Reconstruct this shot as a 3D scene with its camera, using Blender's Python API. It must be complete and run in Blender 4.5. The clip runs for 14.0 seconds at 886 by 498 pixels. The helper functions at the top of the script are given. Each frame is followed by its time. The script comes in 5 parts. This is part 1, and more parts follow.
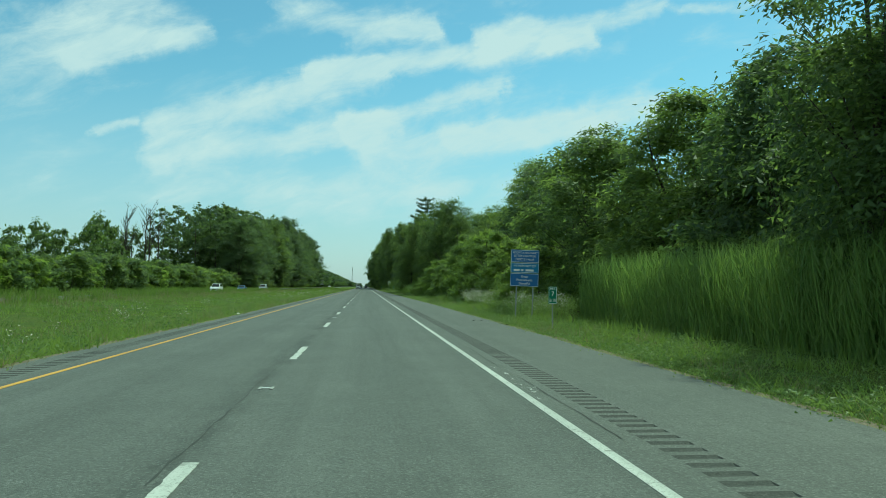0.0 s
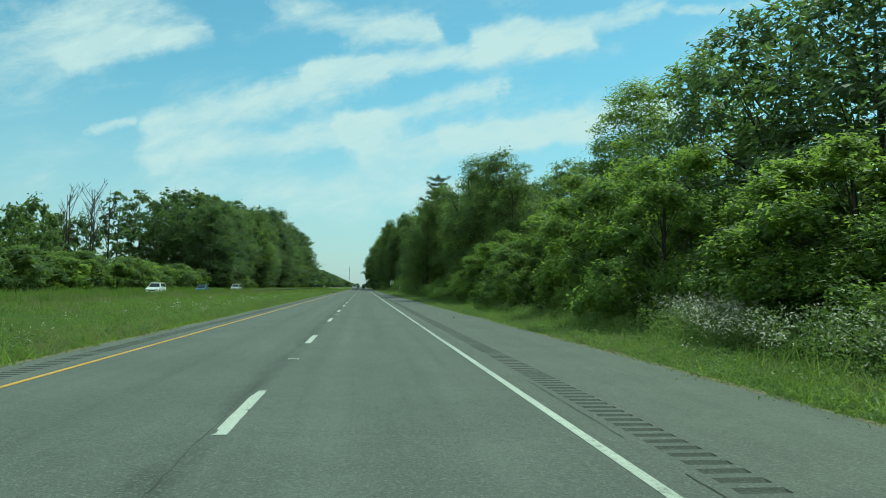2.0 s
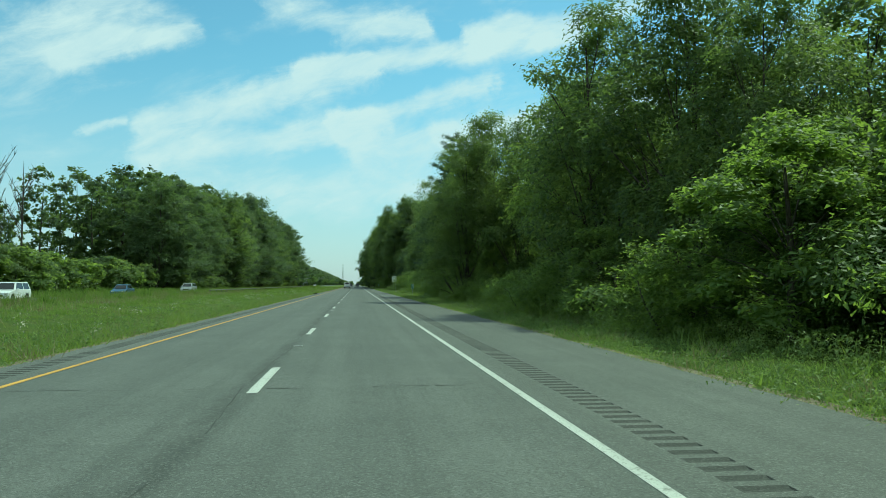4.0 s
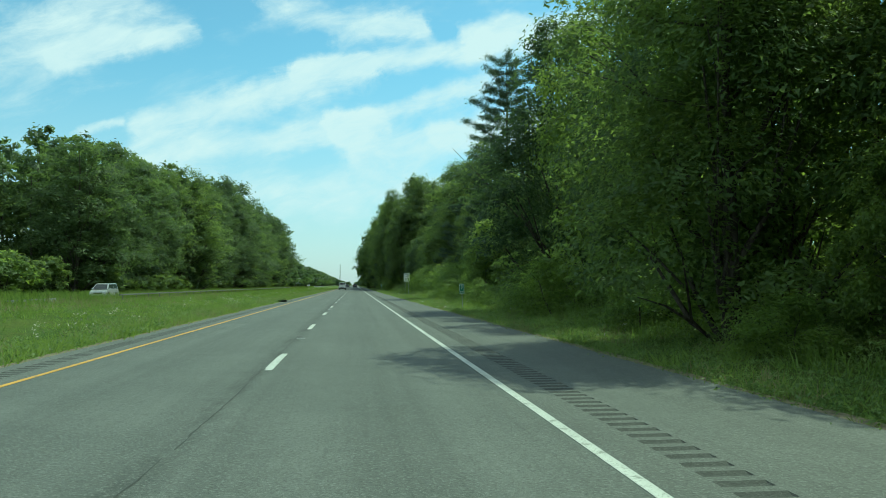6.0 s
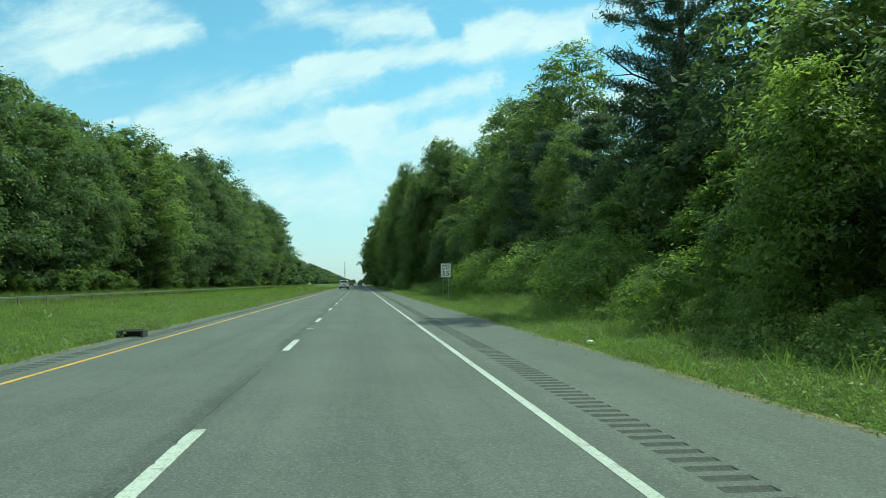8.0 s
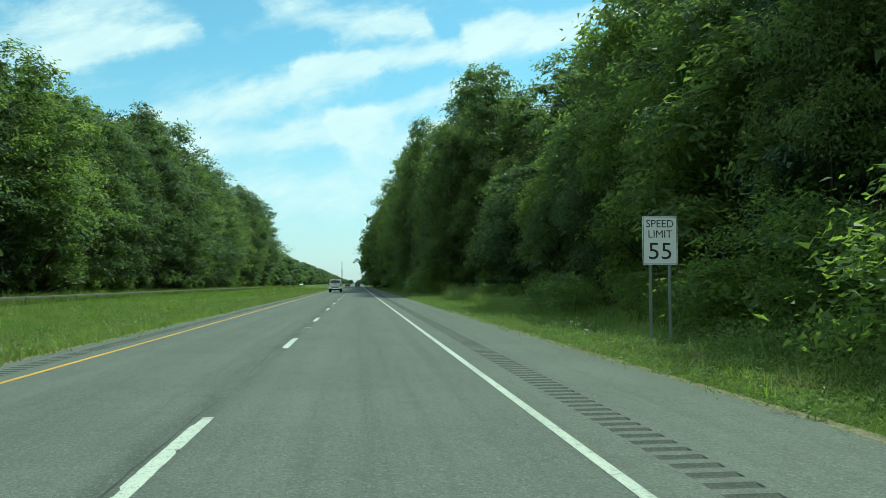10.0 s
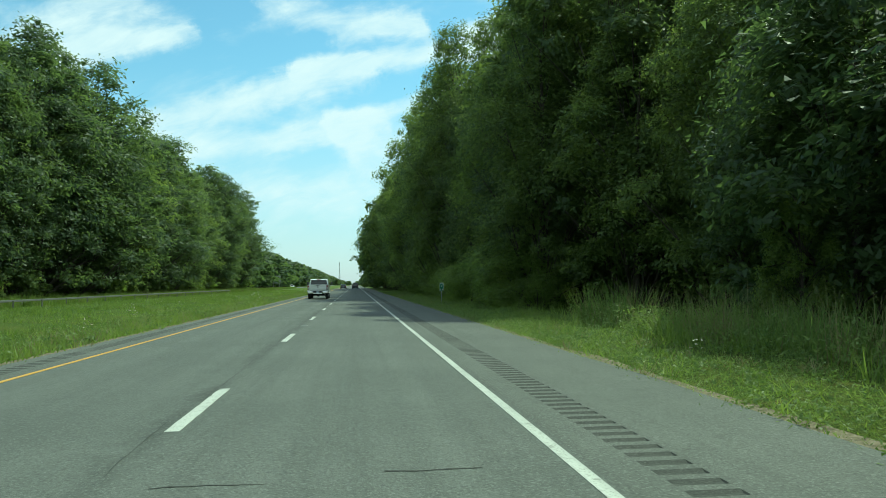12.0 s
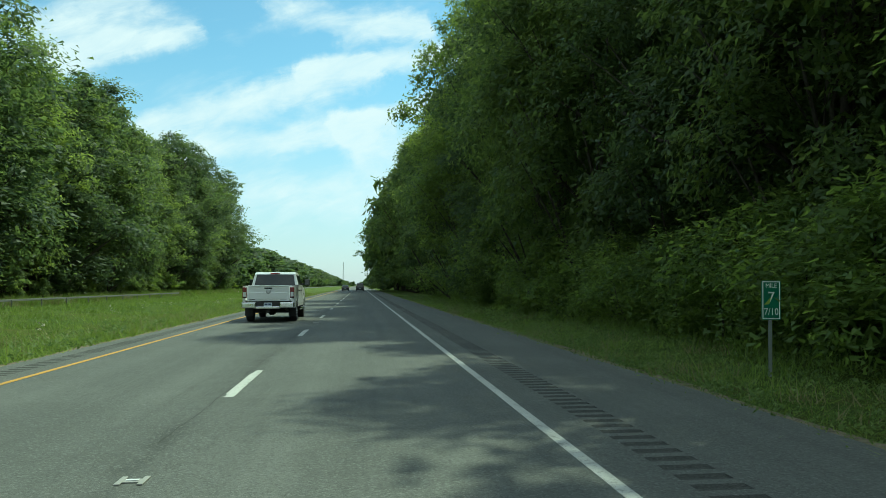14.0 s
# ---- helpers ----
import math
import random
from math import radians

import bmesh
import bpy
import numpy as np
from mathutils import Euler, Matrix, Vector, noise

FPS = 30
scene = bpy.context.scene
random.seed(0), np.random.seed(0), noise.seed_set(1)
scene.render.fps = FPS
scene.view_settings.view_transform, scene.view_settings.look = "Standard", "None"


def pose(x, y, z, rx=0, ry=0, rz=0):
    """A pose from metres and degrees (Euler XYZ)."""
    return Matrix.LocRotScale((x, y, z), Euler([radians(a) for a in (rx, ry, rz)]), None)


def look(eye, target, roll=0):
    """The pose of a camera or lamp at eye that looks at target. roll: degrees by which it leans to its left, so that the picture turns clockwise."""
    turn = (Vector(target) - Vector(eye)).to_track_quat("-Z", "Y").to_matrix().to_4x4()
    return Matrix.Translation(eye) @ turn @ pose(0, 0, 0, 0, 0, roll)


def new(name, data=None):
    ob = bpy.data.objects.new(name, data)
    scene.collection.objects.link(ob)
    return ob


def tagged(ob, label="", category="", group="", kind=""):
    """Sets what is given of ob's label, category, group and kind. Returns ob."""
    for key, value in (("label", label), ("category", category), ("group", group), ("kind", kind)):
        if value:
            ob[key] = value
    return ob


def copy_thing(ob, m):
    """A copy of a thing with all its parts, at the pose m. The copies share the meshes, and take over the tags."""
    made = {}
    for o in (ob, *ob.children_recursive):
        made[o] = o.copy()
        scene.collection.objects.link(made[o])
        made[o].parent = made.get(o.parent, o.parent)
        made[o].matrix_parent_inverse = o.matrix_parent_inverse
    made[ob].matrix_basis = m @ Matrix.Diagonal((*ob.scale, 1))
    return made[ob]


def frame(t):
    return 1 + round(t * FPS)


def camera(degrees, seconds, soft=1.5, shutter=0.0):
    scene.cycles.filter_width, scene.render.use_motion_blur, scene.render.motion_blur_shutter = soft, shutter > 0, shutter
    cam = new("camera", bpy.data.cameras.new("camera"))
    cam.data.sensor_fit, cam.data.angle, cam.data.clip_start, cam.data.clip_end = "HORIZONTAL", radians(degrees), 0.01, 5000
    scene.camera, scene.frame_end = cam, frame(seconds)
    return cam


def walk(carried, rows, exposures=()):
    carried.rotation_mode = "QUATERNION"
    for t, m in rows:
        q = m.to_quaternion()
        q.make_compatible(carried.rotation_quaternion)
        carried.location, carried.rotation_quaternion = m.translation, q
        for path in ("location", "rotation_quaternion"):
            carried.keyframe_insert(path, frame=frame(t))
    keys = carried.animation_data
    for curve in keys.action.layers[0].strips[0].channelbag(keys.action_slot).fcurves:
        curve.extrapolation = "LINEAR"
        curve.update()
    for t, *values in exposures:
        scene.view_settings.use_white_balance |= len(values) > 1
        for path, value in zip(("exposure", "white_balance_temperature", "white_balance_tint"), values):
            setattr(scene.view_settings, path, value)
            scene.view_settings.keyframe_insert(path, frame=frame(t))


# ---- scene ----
cam = camera(60.8, 14.0, soft=0.85)
walk(cam, [
    (0, pose(1.433, -3.38, 1.496, 92.87, -0.59, -5.87)),
    (0.5, pose(1.453, 7.44, 1.496, 93.01, -0.62, -5.89)),
    (1, pose(1.394, 18.47, 1.496, 93.12, -0.50, -6.32)),
    (1.5, pose(1.385, 30.27, 1.496, 93.01, -1.09, -6.03)),
    (2, pose(1.396, 40.99, 1.496, 92.91, -0.72, -6.07)),
    (2.5, pose(1.422, 51.95, 1.496, 92.99, -0.36, -6.41)),
    (3, pose(1.406, 63.88, 1.496, 92.83, -0.11, -6.22)),
    (5.5, pose(1.458, 120.94, 1.496, 92.62, 0.06, -7.01)),
    (6, pose(1.501, 132.77, 1.496, 92.69, 0.10, -6.69)),
    (6.5, pose(1.620, 143.93, 1.496, 92.56, 0.37, -6.60)),
    (7, pose(1.580, 155.52, 1.496, 92.64, 0.46, -6.58)),
    (7.5, pose(1.628, 166.82, 1.496, 92.63, 0.17, -6.62)),
    (8, pose(1.622, 178.09, 1.496, 92.52, 0.21, -6.31)),
    (10.5, pose(1.683, 237.70, 1.496, 92.56, 0.20, -6.54)),
    (11, pose(1.758, 248.98, 1.496, 92.38, 0.33, -6.67)),
    (11.5, pose(1.816, 260.91, 1.496, 92.43, 0.74, -6.80)),
    (12, pose(1.873, 272.35, 1.496, 92.61, 0.49, -6.62)),
    (12.5, pose(1.898, 284.25, 1.496, 92.60, 0.05, -6.37)),
    (13, pose(1.865, 295.72, 1.496, 92.74, 0.20, -6.52)),
    (13.5, pose(1.861, 308.09, 1.496, 92.59, 0.22, -6.44)),
    (14, pose(1.752, 318.75, 1.496, 92.71, 0.18, -6.30)),
], exposures=[(0.0, 0.03, 6420, -42), (3.0, 0.08, 6420, -41), (6.0, 0.26, 6450, -39), (11.0, 0.38, 6500, -37), (14.0, 0.38, 6700, -31)])

# ---- light ----
SUN_EL, SUN_AZ = radians(59), radians(52)   # azimuth from straight ahead (+y) towards the right (+x)
sun_dir = Vector((math.sin(SUN_AZ) * math.cos(SUN_EL), math.cos(SUN_AZ) * math.cos(SUN_EL), math.sin(SUN_EL)))
sun = new("sun", bpy.data.lights.new("sun", "SUN"))
sun.data.energy, sun.data.angle, sun.data.color = 3.45, radians(0.55), (1.0, 0.95, 0.86)
sun.matrix_world = look(sun_dir * 100, (0, 0, 0))


class Graph:
    """Short notation for node trees."""

    def __init__(self, tree):
        self.tree = tree
        tree.nodes.clear()

    def node(self, kind, **settings):
        n = self.tree.nodes.new(kind)
        for k, v in settings.items():
            if k == "operation":
                n.operation = v
            elif k == "blend_type":
                n.blend_type = v
            elif k == "data_type":
                n.data_type = v
        return n

    def put(self, socket, value):
        if hasattr(value, "is_output"):
            self.tree.links.new(value, socket)
        else:
            socket.default_value = value

    def math(self, op, a, b=0.0, c=0.0, clamp=False):
        n = self.node("ShaderNodeMath", operation=op)
        n.use_clamp = clamp
        for s, v in zip(n.inputs, (a, b, c)):
            self.put(s, v)
        return n.outputs[0]

    def vmath(self, op, a, b=(0, 0, 0)):
        n = self.node("ShaderNodeVectorMath", operation=op)
        self.put(n.inputs[0], a)
        self.put(n.inputs[1], b)
        return n.outputs["Value"] if op in ("DOT_PRODUCT", "LENGTH", "DISTANCE") else n.outputs[0]

    def mix(self, fac, a, b, blend="MIX"):
        n = self.node("ShaderNodeMix", data_type="RGBA", blend_type=blend)
        self.put(n.inputs[0], fac)
        self.put(n.inputs[6], a)
        self.put(n.inputs[7], b)
        return n.outputs[2]

    def noise(self, vector, scale, detail=4.0, rough=0.55, distort=0.0):
        n = self.node("ShaderNodeTexNoise")
        if vector is not None:
            self.put(n.inputs["Vector"], vector)
        self.put(n.inputs["Scale"], scale)
        self.put(n.inputs["Detail"], detail)
        self.put(n.inputs["Roughness"], rough)
        self.put(n.inputs["Distortion"], distort)
        return n.outputs[0]

    def ramp(self, fac, lo, hi, a=0.0, b=1.0):
        n = self.node("ShaderNodeMapRange")
        n.interpolation_type = "SMOOTHSTEP"
        for s, v in zip(n.inputs, (fac, lo, hi, a, b)):
            self.put(s, v)
        return n.outputs[0]


def sky_world():
    world = bpy.data.worlds.new("sky")
    scene.world = world
    world.use_nodes = True
    g = Graph(world.node_tree)
    sky = g.node("ShaderNodeTexSky")
    sky.sky_type, sky.sun_disc = "NISHITA", False
    sky.sun_elevation, sky.sun_rotation = SUN_EL, SUN_AZ
    sky.air_density, sky.dust_density, sky.ozone_density = 1.0, 0.6, 1.2
    way = g.node("ShaderNodeTexCoord").outputs["Generated"]
    sep = g.node("ShaderNodeSeparateXYZ")
    g.put(sep.inputs[0], way)
    dx, dy, dz = sep.outputs
    ahead = g.math("MAXIMUM", dy, 0.05)
    u, v = g.math("DIVIDE", dx, ahead), g.math("DIVIDE", dz, ahead)
    flat = g.node("ShaderNodeCombineXYZ")
    g.put(flat.inputs[0], u), g.put(flat.inputs[1], v)
    p = flat.outputs[0]
    # fleecy edges: the place is shaken by two noises before the streaks are drawn
    n1 = g.node("ShaderNodeTexNoise")
    g.put(n1.inputs["Vector"], p), g.put(n1.inputs["Scale"], 9.0), g.put(n1.inputs["Detail"], 6.0), g.put(n1.inputs["Roughness"], 0.62)
    shake = g.vmath("MULTIPLY", g.vmath("SUBTRACT", n1.outputs[1], (0.5, 0.5, 0.5)), (0.14, 0.05, 0.0))
    p2 = g.vmath("ADD", p, shake)
    total = 0.0
    for ax, ay, bx, by, w, s in STREAKS:
        d = Vector((bx - ax, by - ay, 0))
        rel = g.vmath("SUBTRACT", p2, (ax, ay, 0))
        h = g.math("DIVIDE", g.vmath("DOT_PRODUCT", rel, tuple(d)), d.length_squared, clamp=True)
        foot = g.node("ShaderNodeVectorMath", operation="SCALE")
        foot.inputs[0].default_value = d
        g.put(foot.inputs["Scale"], h)
        dist = g.vmath("DISTANCE", rel, foot.outputs[0])
        total = g.math("ADD", total, g.ramp(dist, w * 1.55, w * 0.1, 0.0, s))
    # the cloud deck goes on overhead, behind and to the sides as broken cirrus
    deck = g.vmath("DIVIDE", way, g.vmath("ADD", g.vmath("MULTIPLY", way, (0, 0, 1)), (0.06, 0.06, 0.06)))
    spread = g.ramp(g.noise(g.vmath("MULTIPLY", deck, (1.0, 0.45, 0.0)), 0.9, 6.0, 0.6), 0.29, 0.51)
    aside = g.math("SUBTRACT", 1.0, g.ramp(dy, 0.55, 0.75))
    # combed along the wind: stretched noises turned by about 18 degrees
    along = g.math("ADD", g.math("MULTIPLY", u, 0.951), g.math("MULTIPLY", v, 0.309))
    across = g.math("SUBTRACT", g.math("MULTIPLY", v, 0.951), g.math("MULTIPLY", u, 0.309))
    comb = g.node("ShaderNodeCombineXYZ")
    g.put(comb.inputs[0], along), g.put(comb.inputs[1], g.math("MULTIPLY", across, 2.6))
    fine = g.noise(comb.outputs[0], 13.0, 8.0, 0.66, 0.5)
    wisp = g.noise(comb.outputs[0], 5.0, 6.0, 0.6, 0.3)
    rough = g.math("ADD", g.math("MULTIPLY", g.math("SUBTRACT", fine, 0.5), 1.5), g.math("MULTIPLY", g.math("SUBTRACT", wisp, 0.5), 1.1))
    body = g.math("MULTIPLY", g.ramp(g.math("ADD", g.math("MINIMUM", total, 1.1), rough), 0.02, 1.30), 0.95)
    body = g.math("ADD", body, g.math("MULTIPLY", g.ramp(wisp, 0.50, 0.75), g.ramp(v, 0.02, 0.12, 0.0, 0.30)))
    cover = g.math("ADD", body, g.math("MULTIPLY", spread, aside), clamp=True)
    haze = g.ramp(dz, 0.30, 0.0, 0.0, 0.62)
    blue = g.mix(1.0, sky.outputs[0], SKY_TINT, "MULTIPLY")
    clear = g.mix(haze, blue, HAZE)
    both = g.mix(g.math("MULTIPLY", cover, 0.95), clear, CLOUD)
    bg = g.node("ShaderNodeBackground")
    g.put(bg.inputs[0], both)
    bg.inputs[1].default_value = 0.15
    out = g.node("ShaderNodeOutputWorld")
    g.tree.links.new(bg.outputs[0], out.inputs[0])


SKY_TINT, HAZE, CLOUD = (0.70, 0.85, 0.95, 1), (3.4, 3.3, 5.0, 1), (4.7, 4.75, 6.0, 1)
# streaks of cloud ahead: both ends (across, up; per unit ahead), half width, strength
STREAKS = [
    (-0.446, 0.256, -0.283, 0.356, 0.056, 0.50),
    (-0.379, 0.287, -0.215, 0.339, 0.016, 0.72),
    (-0.447, 0.307, -0.325, 0.362, 0.052, 0.46),
    (-0.253, 0.205, 0.008, 0.285, 0.027, 1.00),
    (-0.066, 0.287, 0.295, 0.342, 0.019, 1.00),
    (0.169, 0.348, 0.410, 0.391, 0.018, 0.90),
    (-0.267, 0.161, 0.008, 0.211, 0.022, 0.90),
    (-0.022, 0.211, 0.177, 0.274, 0.018, 0.90),
    (0.008, 0.179, 0.407, 0.243, 0.030, 0.90),
    (0.114, 0.199, 0.285, 0.221, 0.022, 0.80),
    (-0.273, 0.124, 0.206, 0.147, 0.030, 0.48),
    (-0.131, 0.092, 0.098, 0.119, 0.030, 0.45),
    (-0.110, 0.373, 0.084, 0.341, 0.021, 0.70),
    (-0.029, 0.330, 0.084, 0.353, 0.015, 0.60),
    (-0.347, 0.198, -0.291, 0.207, 0.009, 0.80),
    (0.435, 0.392, 0.561, 0.405, 0.009, 0.70),
]
sky_world()


# ---- materials ----
def material(name, build):
    m = bpy.data.materials.new(name)
    m.use_nodes = True
    g = Graph(m.node_tree)
    shader, bump = build(g)
    out = g.node("ShaderNodeOutputMaterial")
    g.tree.links.new(shader, out.inputs[0])
    return m


def principled(g, color, rough=0.6, metal=0.0, spec=0.5, height=None, strength=0.3, distance=0.01, coat=0.0):
    n = g.node("ShaderNodeBsdfPrincipled")
    g.put(n.inputs["Base Color"], color)
    g.put(n.inputs["Roughness"], rough)
    g.put(n.inputs["Metallic"], metal)
    g.put(n.inputs["Specular IOR Level"], spec)
    g.put(n.inputs["Coat Weight"], coat)
    if height is not None:
        b = g.node("ShaderNodeBump")
        b.inputs["Strength"].default_value = strength
        b.inputs["Distance"].default_value = distance
        g.put(b.inputs["Height"], height)
        g.tree.links.new(b.outputs[0], n.inputs["Normal"])
    return n.outputs[0]


def place(g):
    return g.node("ShaderNodeTexCoord").outputs["Object"]


def plain(name, color, rough=0.5, metal=0.0, spec=0.5, grain=30.0, vary=0.12, coat=0.0):
    """A paint, rubber or metal with slight blotches and grain."""
    def build(g):
        n = g.noise(place(g), grain, 5.0)
        big = g.noise(place(g), grain * 0.13, 2.0)
        k = g.math("ADD", g.math("MULTIPLY", n, vary), g.math("MULTIPLY", big, vary))
        c = g.mix(g.math("ADD", k, 0.0, clamp=True), (*color, 1), tuple(x * 0.55 for x in color) + (1,))
        r = g.math("ADD", rough - 0.06, g.math("MULTIPLY", n, 0.12))
        return principled(g, c, r, metal, spec, n, 0.05, 0.003, coat), None
    return material(name, build)


def asphalt_build(base, worn, seam=False):
    """Aged asphalt: pale aggregate in a dark binder, wheel tracks along y, blotches and stains."""
    shade = lambda k: tuple(x * k for x in base) + (1,)

    def build(g):
        p = place(g)
        stones = g.node("ShaderNodeTexVoronoi")
        g.put(stones.inputs["Vector"], p), g.put(stones.inputs["Scale"], 55.0)
        tone = g.node("ShaderNodeSeparateColor")
        g.put(tone.inputs[0], stones.outputs["Color"])
        fine = g.noise(p, 30.0, 3.0, 0.8)
        grit = g.noise(p, 110.0, 1.0, 0.8)
        blotch = g.noise(p, 0.35, 5.0, 0.6)
        patch = g.noise(p, 2.2, 5.0, 0.65)
        streak = g.noise(g.vmath("MULTIPLY", p, (2.4, 0.04, 1.0)), 1.0, 4.0, 0.6)
        thin = g.noise(g.vmath("MULTIPLY", p, (9.0, 0.10, 1.0)), 1.0, 4.0, 0.65)
        c = g.mix(g.ramp(blotch, 0.35, 0.7), (*base, 1), (*worn, 1))
        c = g.mix(g.ramp(streak, 0.42, 0.72, 0.0, 0.55), c, shade(0.74))
        c = g.mix(g.ramp(thin, 0.48, 0.75, 0.0, 0.40), c, shade(0.70))
        c = g.mix(g.ramp(patch, 0.48, 0.75, 0.0, 0.45), c, shade(0.64))
        if seam:
            sep = g.node("ShaderNodeSeparateXYZ")
            g.put(sep.inputs[0], p)
            # a dark, crumbling joint beside the lane dashes
            off = g.math("ABSOLUTE", g.math("ADD", sep.outputs[0], g.math("ADD", 0.16, g.math("MULTIPLY", g.math("SUBTRACT", patch, 0.5), 0.35))))
            band = g.math("MULTIPLY", g.ramp(off, 0.30, 0.02), g.ramp(g.noise(g.vmath("MULTIPLY", p, (1.0, 0.25, 1.0)), 1.6, 5.0, 0.7), 0.34, 0.60, 0.0, 0.7))
            c = g.mix(band, c, shade(0.38))
            # the tyres of each lane have polished two paler tracks, oil darkens the middle
            lane = g.math("ABSOLUTE", g.math("SUBTRACT", g.math("ABSOLUTE", sep.outputs[0]), 1.84))
            oil = g.math("MULTIPLY", g.ramp(lane, 0.42, 0.0), g.ramp(thin, 0.30, 0.60, 0.0, 0.30))
            c = g.mix(oil, c, shade(0.62))
            track = g.math("MULTIPLY", g.ramp(g.math("ABSOLUTE", g.math("SUBTRACT", lane, 0.88)), 0.34, 0.05), g.ramp(blotch, 0.25, 0.60, 0.0, 0.28))
            c = g.mix(track, c, tuple(x * 1.22 for x in worn) + (1,))
        c = g.mix(g.ramp(tone.outputs[0], 0.72, 0.95, 0.0, 0.42), c, tuple(x * 1.8 for x in worn) + (1,))
        c = g.mix(g.ramp(tone.outputs[1], 0.70, 0.95, 0.0, 0.48), c, shade(0.42))
        c = g.mix(g.ramp(fine, 0.54, 0.66, 0.0, 0.26), c, tuple(x * 1.6 for x in worn) + (1,))
        c = g.mix(g.ramp(fine, 0.46, 0.36, 0.0, 0.40), c, shade(0.42))
        c = g.mix(g.ramp(grit, 0.50, 0.40, 0.0, 0.5), c, shade(0.42))
        return principled(g, c, 0.85, 0, 0.35, g.math("ADD", fine, g.math("MULTIPLY", grit, 0.6)), 0.7, 0.008), None
    return build


asphalt = material("asphalt", asphalt_build((0.096, 0.102, 0.096), (0.118, 0.124, 0.117), True))
shoulder_asphalt = material("shoulder_asphalt", asphalt_build((0.100, 0.105, 0.098), (0.125, 0.130, 0.121)))
# asphalt of the milled grooves: dirt and groove shade both put into the colour
dirty_shaded_groove = material("dirty_shaded_groove", asphalt_build((0.045, 0.047, 0.044), (0.06, 0.06, 0.056)))


def road_paint(name, color):
    def build(g):
        p = place(g)
        wear = g.noise(p, 5.0, 6.0, 0.75)
        speck = g.noise(p, 45.0, 3.0, 0.75)
        grime = g.noise(g.vmath("MULTIPLY", p, (3.0, 0.25, 1.0)), 1.0, 4.0, 0.6)
        m = g.math("MAXIMUM", g.ramp(wear, 0.53, 0.66), g.ramp(speck, 0.53, 0.66))
        c = g.mix(g.ramp(grime, 0.35, 0.7, 0.0, 0.55), (*color, 1), tuple(x * 0.6 for x in color) + (1,))
        c = g.mix(g.math("MULTIPLY", m, 0.75), c, (0.12, 0.12, 0.11, 1))
        return principled(g, c, 0.7, 0, 0.3, speck, 0.3, 0.004), None
    return material(name, build)


white_line = road_paint("white_line_paint", (0.47, 0.48, 0.455))
yellow_line = road_paint("yellow_line_paint", (0.56, 0.31, 0.05))


def ground_build(g):
    p = place(g)
    big = g.noise(p, 0.09, 5.0, 0.6)
    mid = g.noise(p, 0.9, 5.0, 0.65)
    tuft = g.noise(p, 5.0, 5.0, 0.7)
    fine = g.noise(p, 24.0, 4.0, 0.75)
    c = g.mix(g.ramp(big, 0.35, 0.65), (0.092, 0.150, 0.028, 1), (0.140, 0.180, 0.034, 1))
    c = g.mix(g.ramp(mid, 0.45, 0.75), c, (0.165, 0.160, 0.045, 1))
    c = g.mix(g.ramp(tuft, 0.40, 0.66, 0.0, 0.65), c, (0.050, 0.078, 0.016, 1))
    c = g.mix(g.ramp(fine, 0.40, 0.62, 0.0, 0.75), c, (0.030, 0.045, 0.012, 1))
    return principled(g, c, 0.95, 0, 0.1, g.math("ADD", fine, tuft), 0.9, 0.08), None


grass_ground = material("grassy_ground", ground_build)


def leaf_material(name, dark, light, translucent, through_light=0.32):
    """Leaves that let part of the light through."""
    def build(g):
        island = g.node("ShaderNodeNewGeometry").outputs["Random Per Island"]
        whole = g.node("ShaderNodeObjectInfo").outputs["Random"]
        clump = g.noise(place(g), 0.55, 3.0)
        k = g.math("ADD", g.math("MULTIPLY", island, 0.5), g.math("MULTIPLY", g.ramp(clump, 0.35, 0.65), 0.3))
        k = g.math("ADD", k, g.math("MULTIPLY", whole, 0.3), clamp=True)
        c = g.mix(k, (*dark, 1), (*light, 1))
        body = principled(g, c, 0.5, 0, 0.30)
        t = g.node("ShaderNodeBsdfTranslucent")
        g.put(t.inputs[0], g.mix(k, (*(x * 1.3 for x in dark), 1), (*translucent, 1)))
        m = g.node("ShaderNodeMixShader")
        m.inputs[0].default_value = through_light
        g.tree.links.new(body, m.inputs[1]), g.tree.links.new(t.outputs[0], m.inputs[2])
        return m.outputs[0], None
    return material(name, build)


leaves_green = leaf_material("green_leaves", (0.05, 0.084, 0.03), (0.106, 0.154, 0.052), (0.35, 0.44, 0.095), 0.56)
leaves_bright = leaf_material("bright_leaves", (0.064, 0.104, 0.03), (0.128, 0.182, 0.052), (0.41, 0.52, 0.09), 0.58)
leaves_dark = leaf_material("dark_leaves", (0.032, 0.058, 0.026), (0.068, 0.106, 0.046), (0.24, 0.32, 0.085), 0.52)
leaves_shrub = leaf_material("shrub_leaves", (0.062, 0.102, 0.029), (0.122, 0.18, 0.048), (0.39, 0.51, 0.085), 0.57)
needles = leaf_material("pine_needles", (0.038, 0.068, 0.040), (0.074, 0.112, 0.065), (0.127, 0.175, 0.078), 0.3)
grass_blades = leaf_material("grass_blades", (0.080, 0.136, 0.026), (0.180, 0.245, 0.055), (0.36, 0.46, 0.090), 0.46)
weed_leaves = leaf_material("weed_leaves", (0.085, 0.138, 0.036), (0.210, 0.270, 0.095), (0.34, 0.44, 0.10), 0.42)
dry_blades = leaf_material("seeding_grass", (0.16, 0.155, 0.065), (0.34, 0.31, 0.17), (0.3, 0.27, 0.12), 0.3)
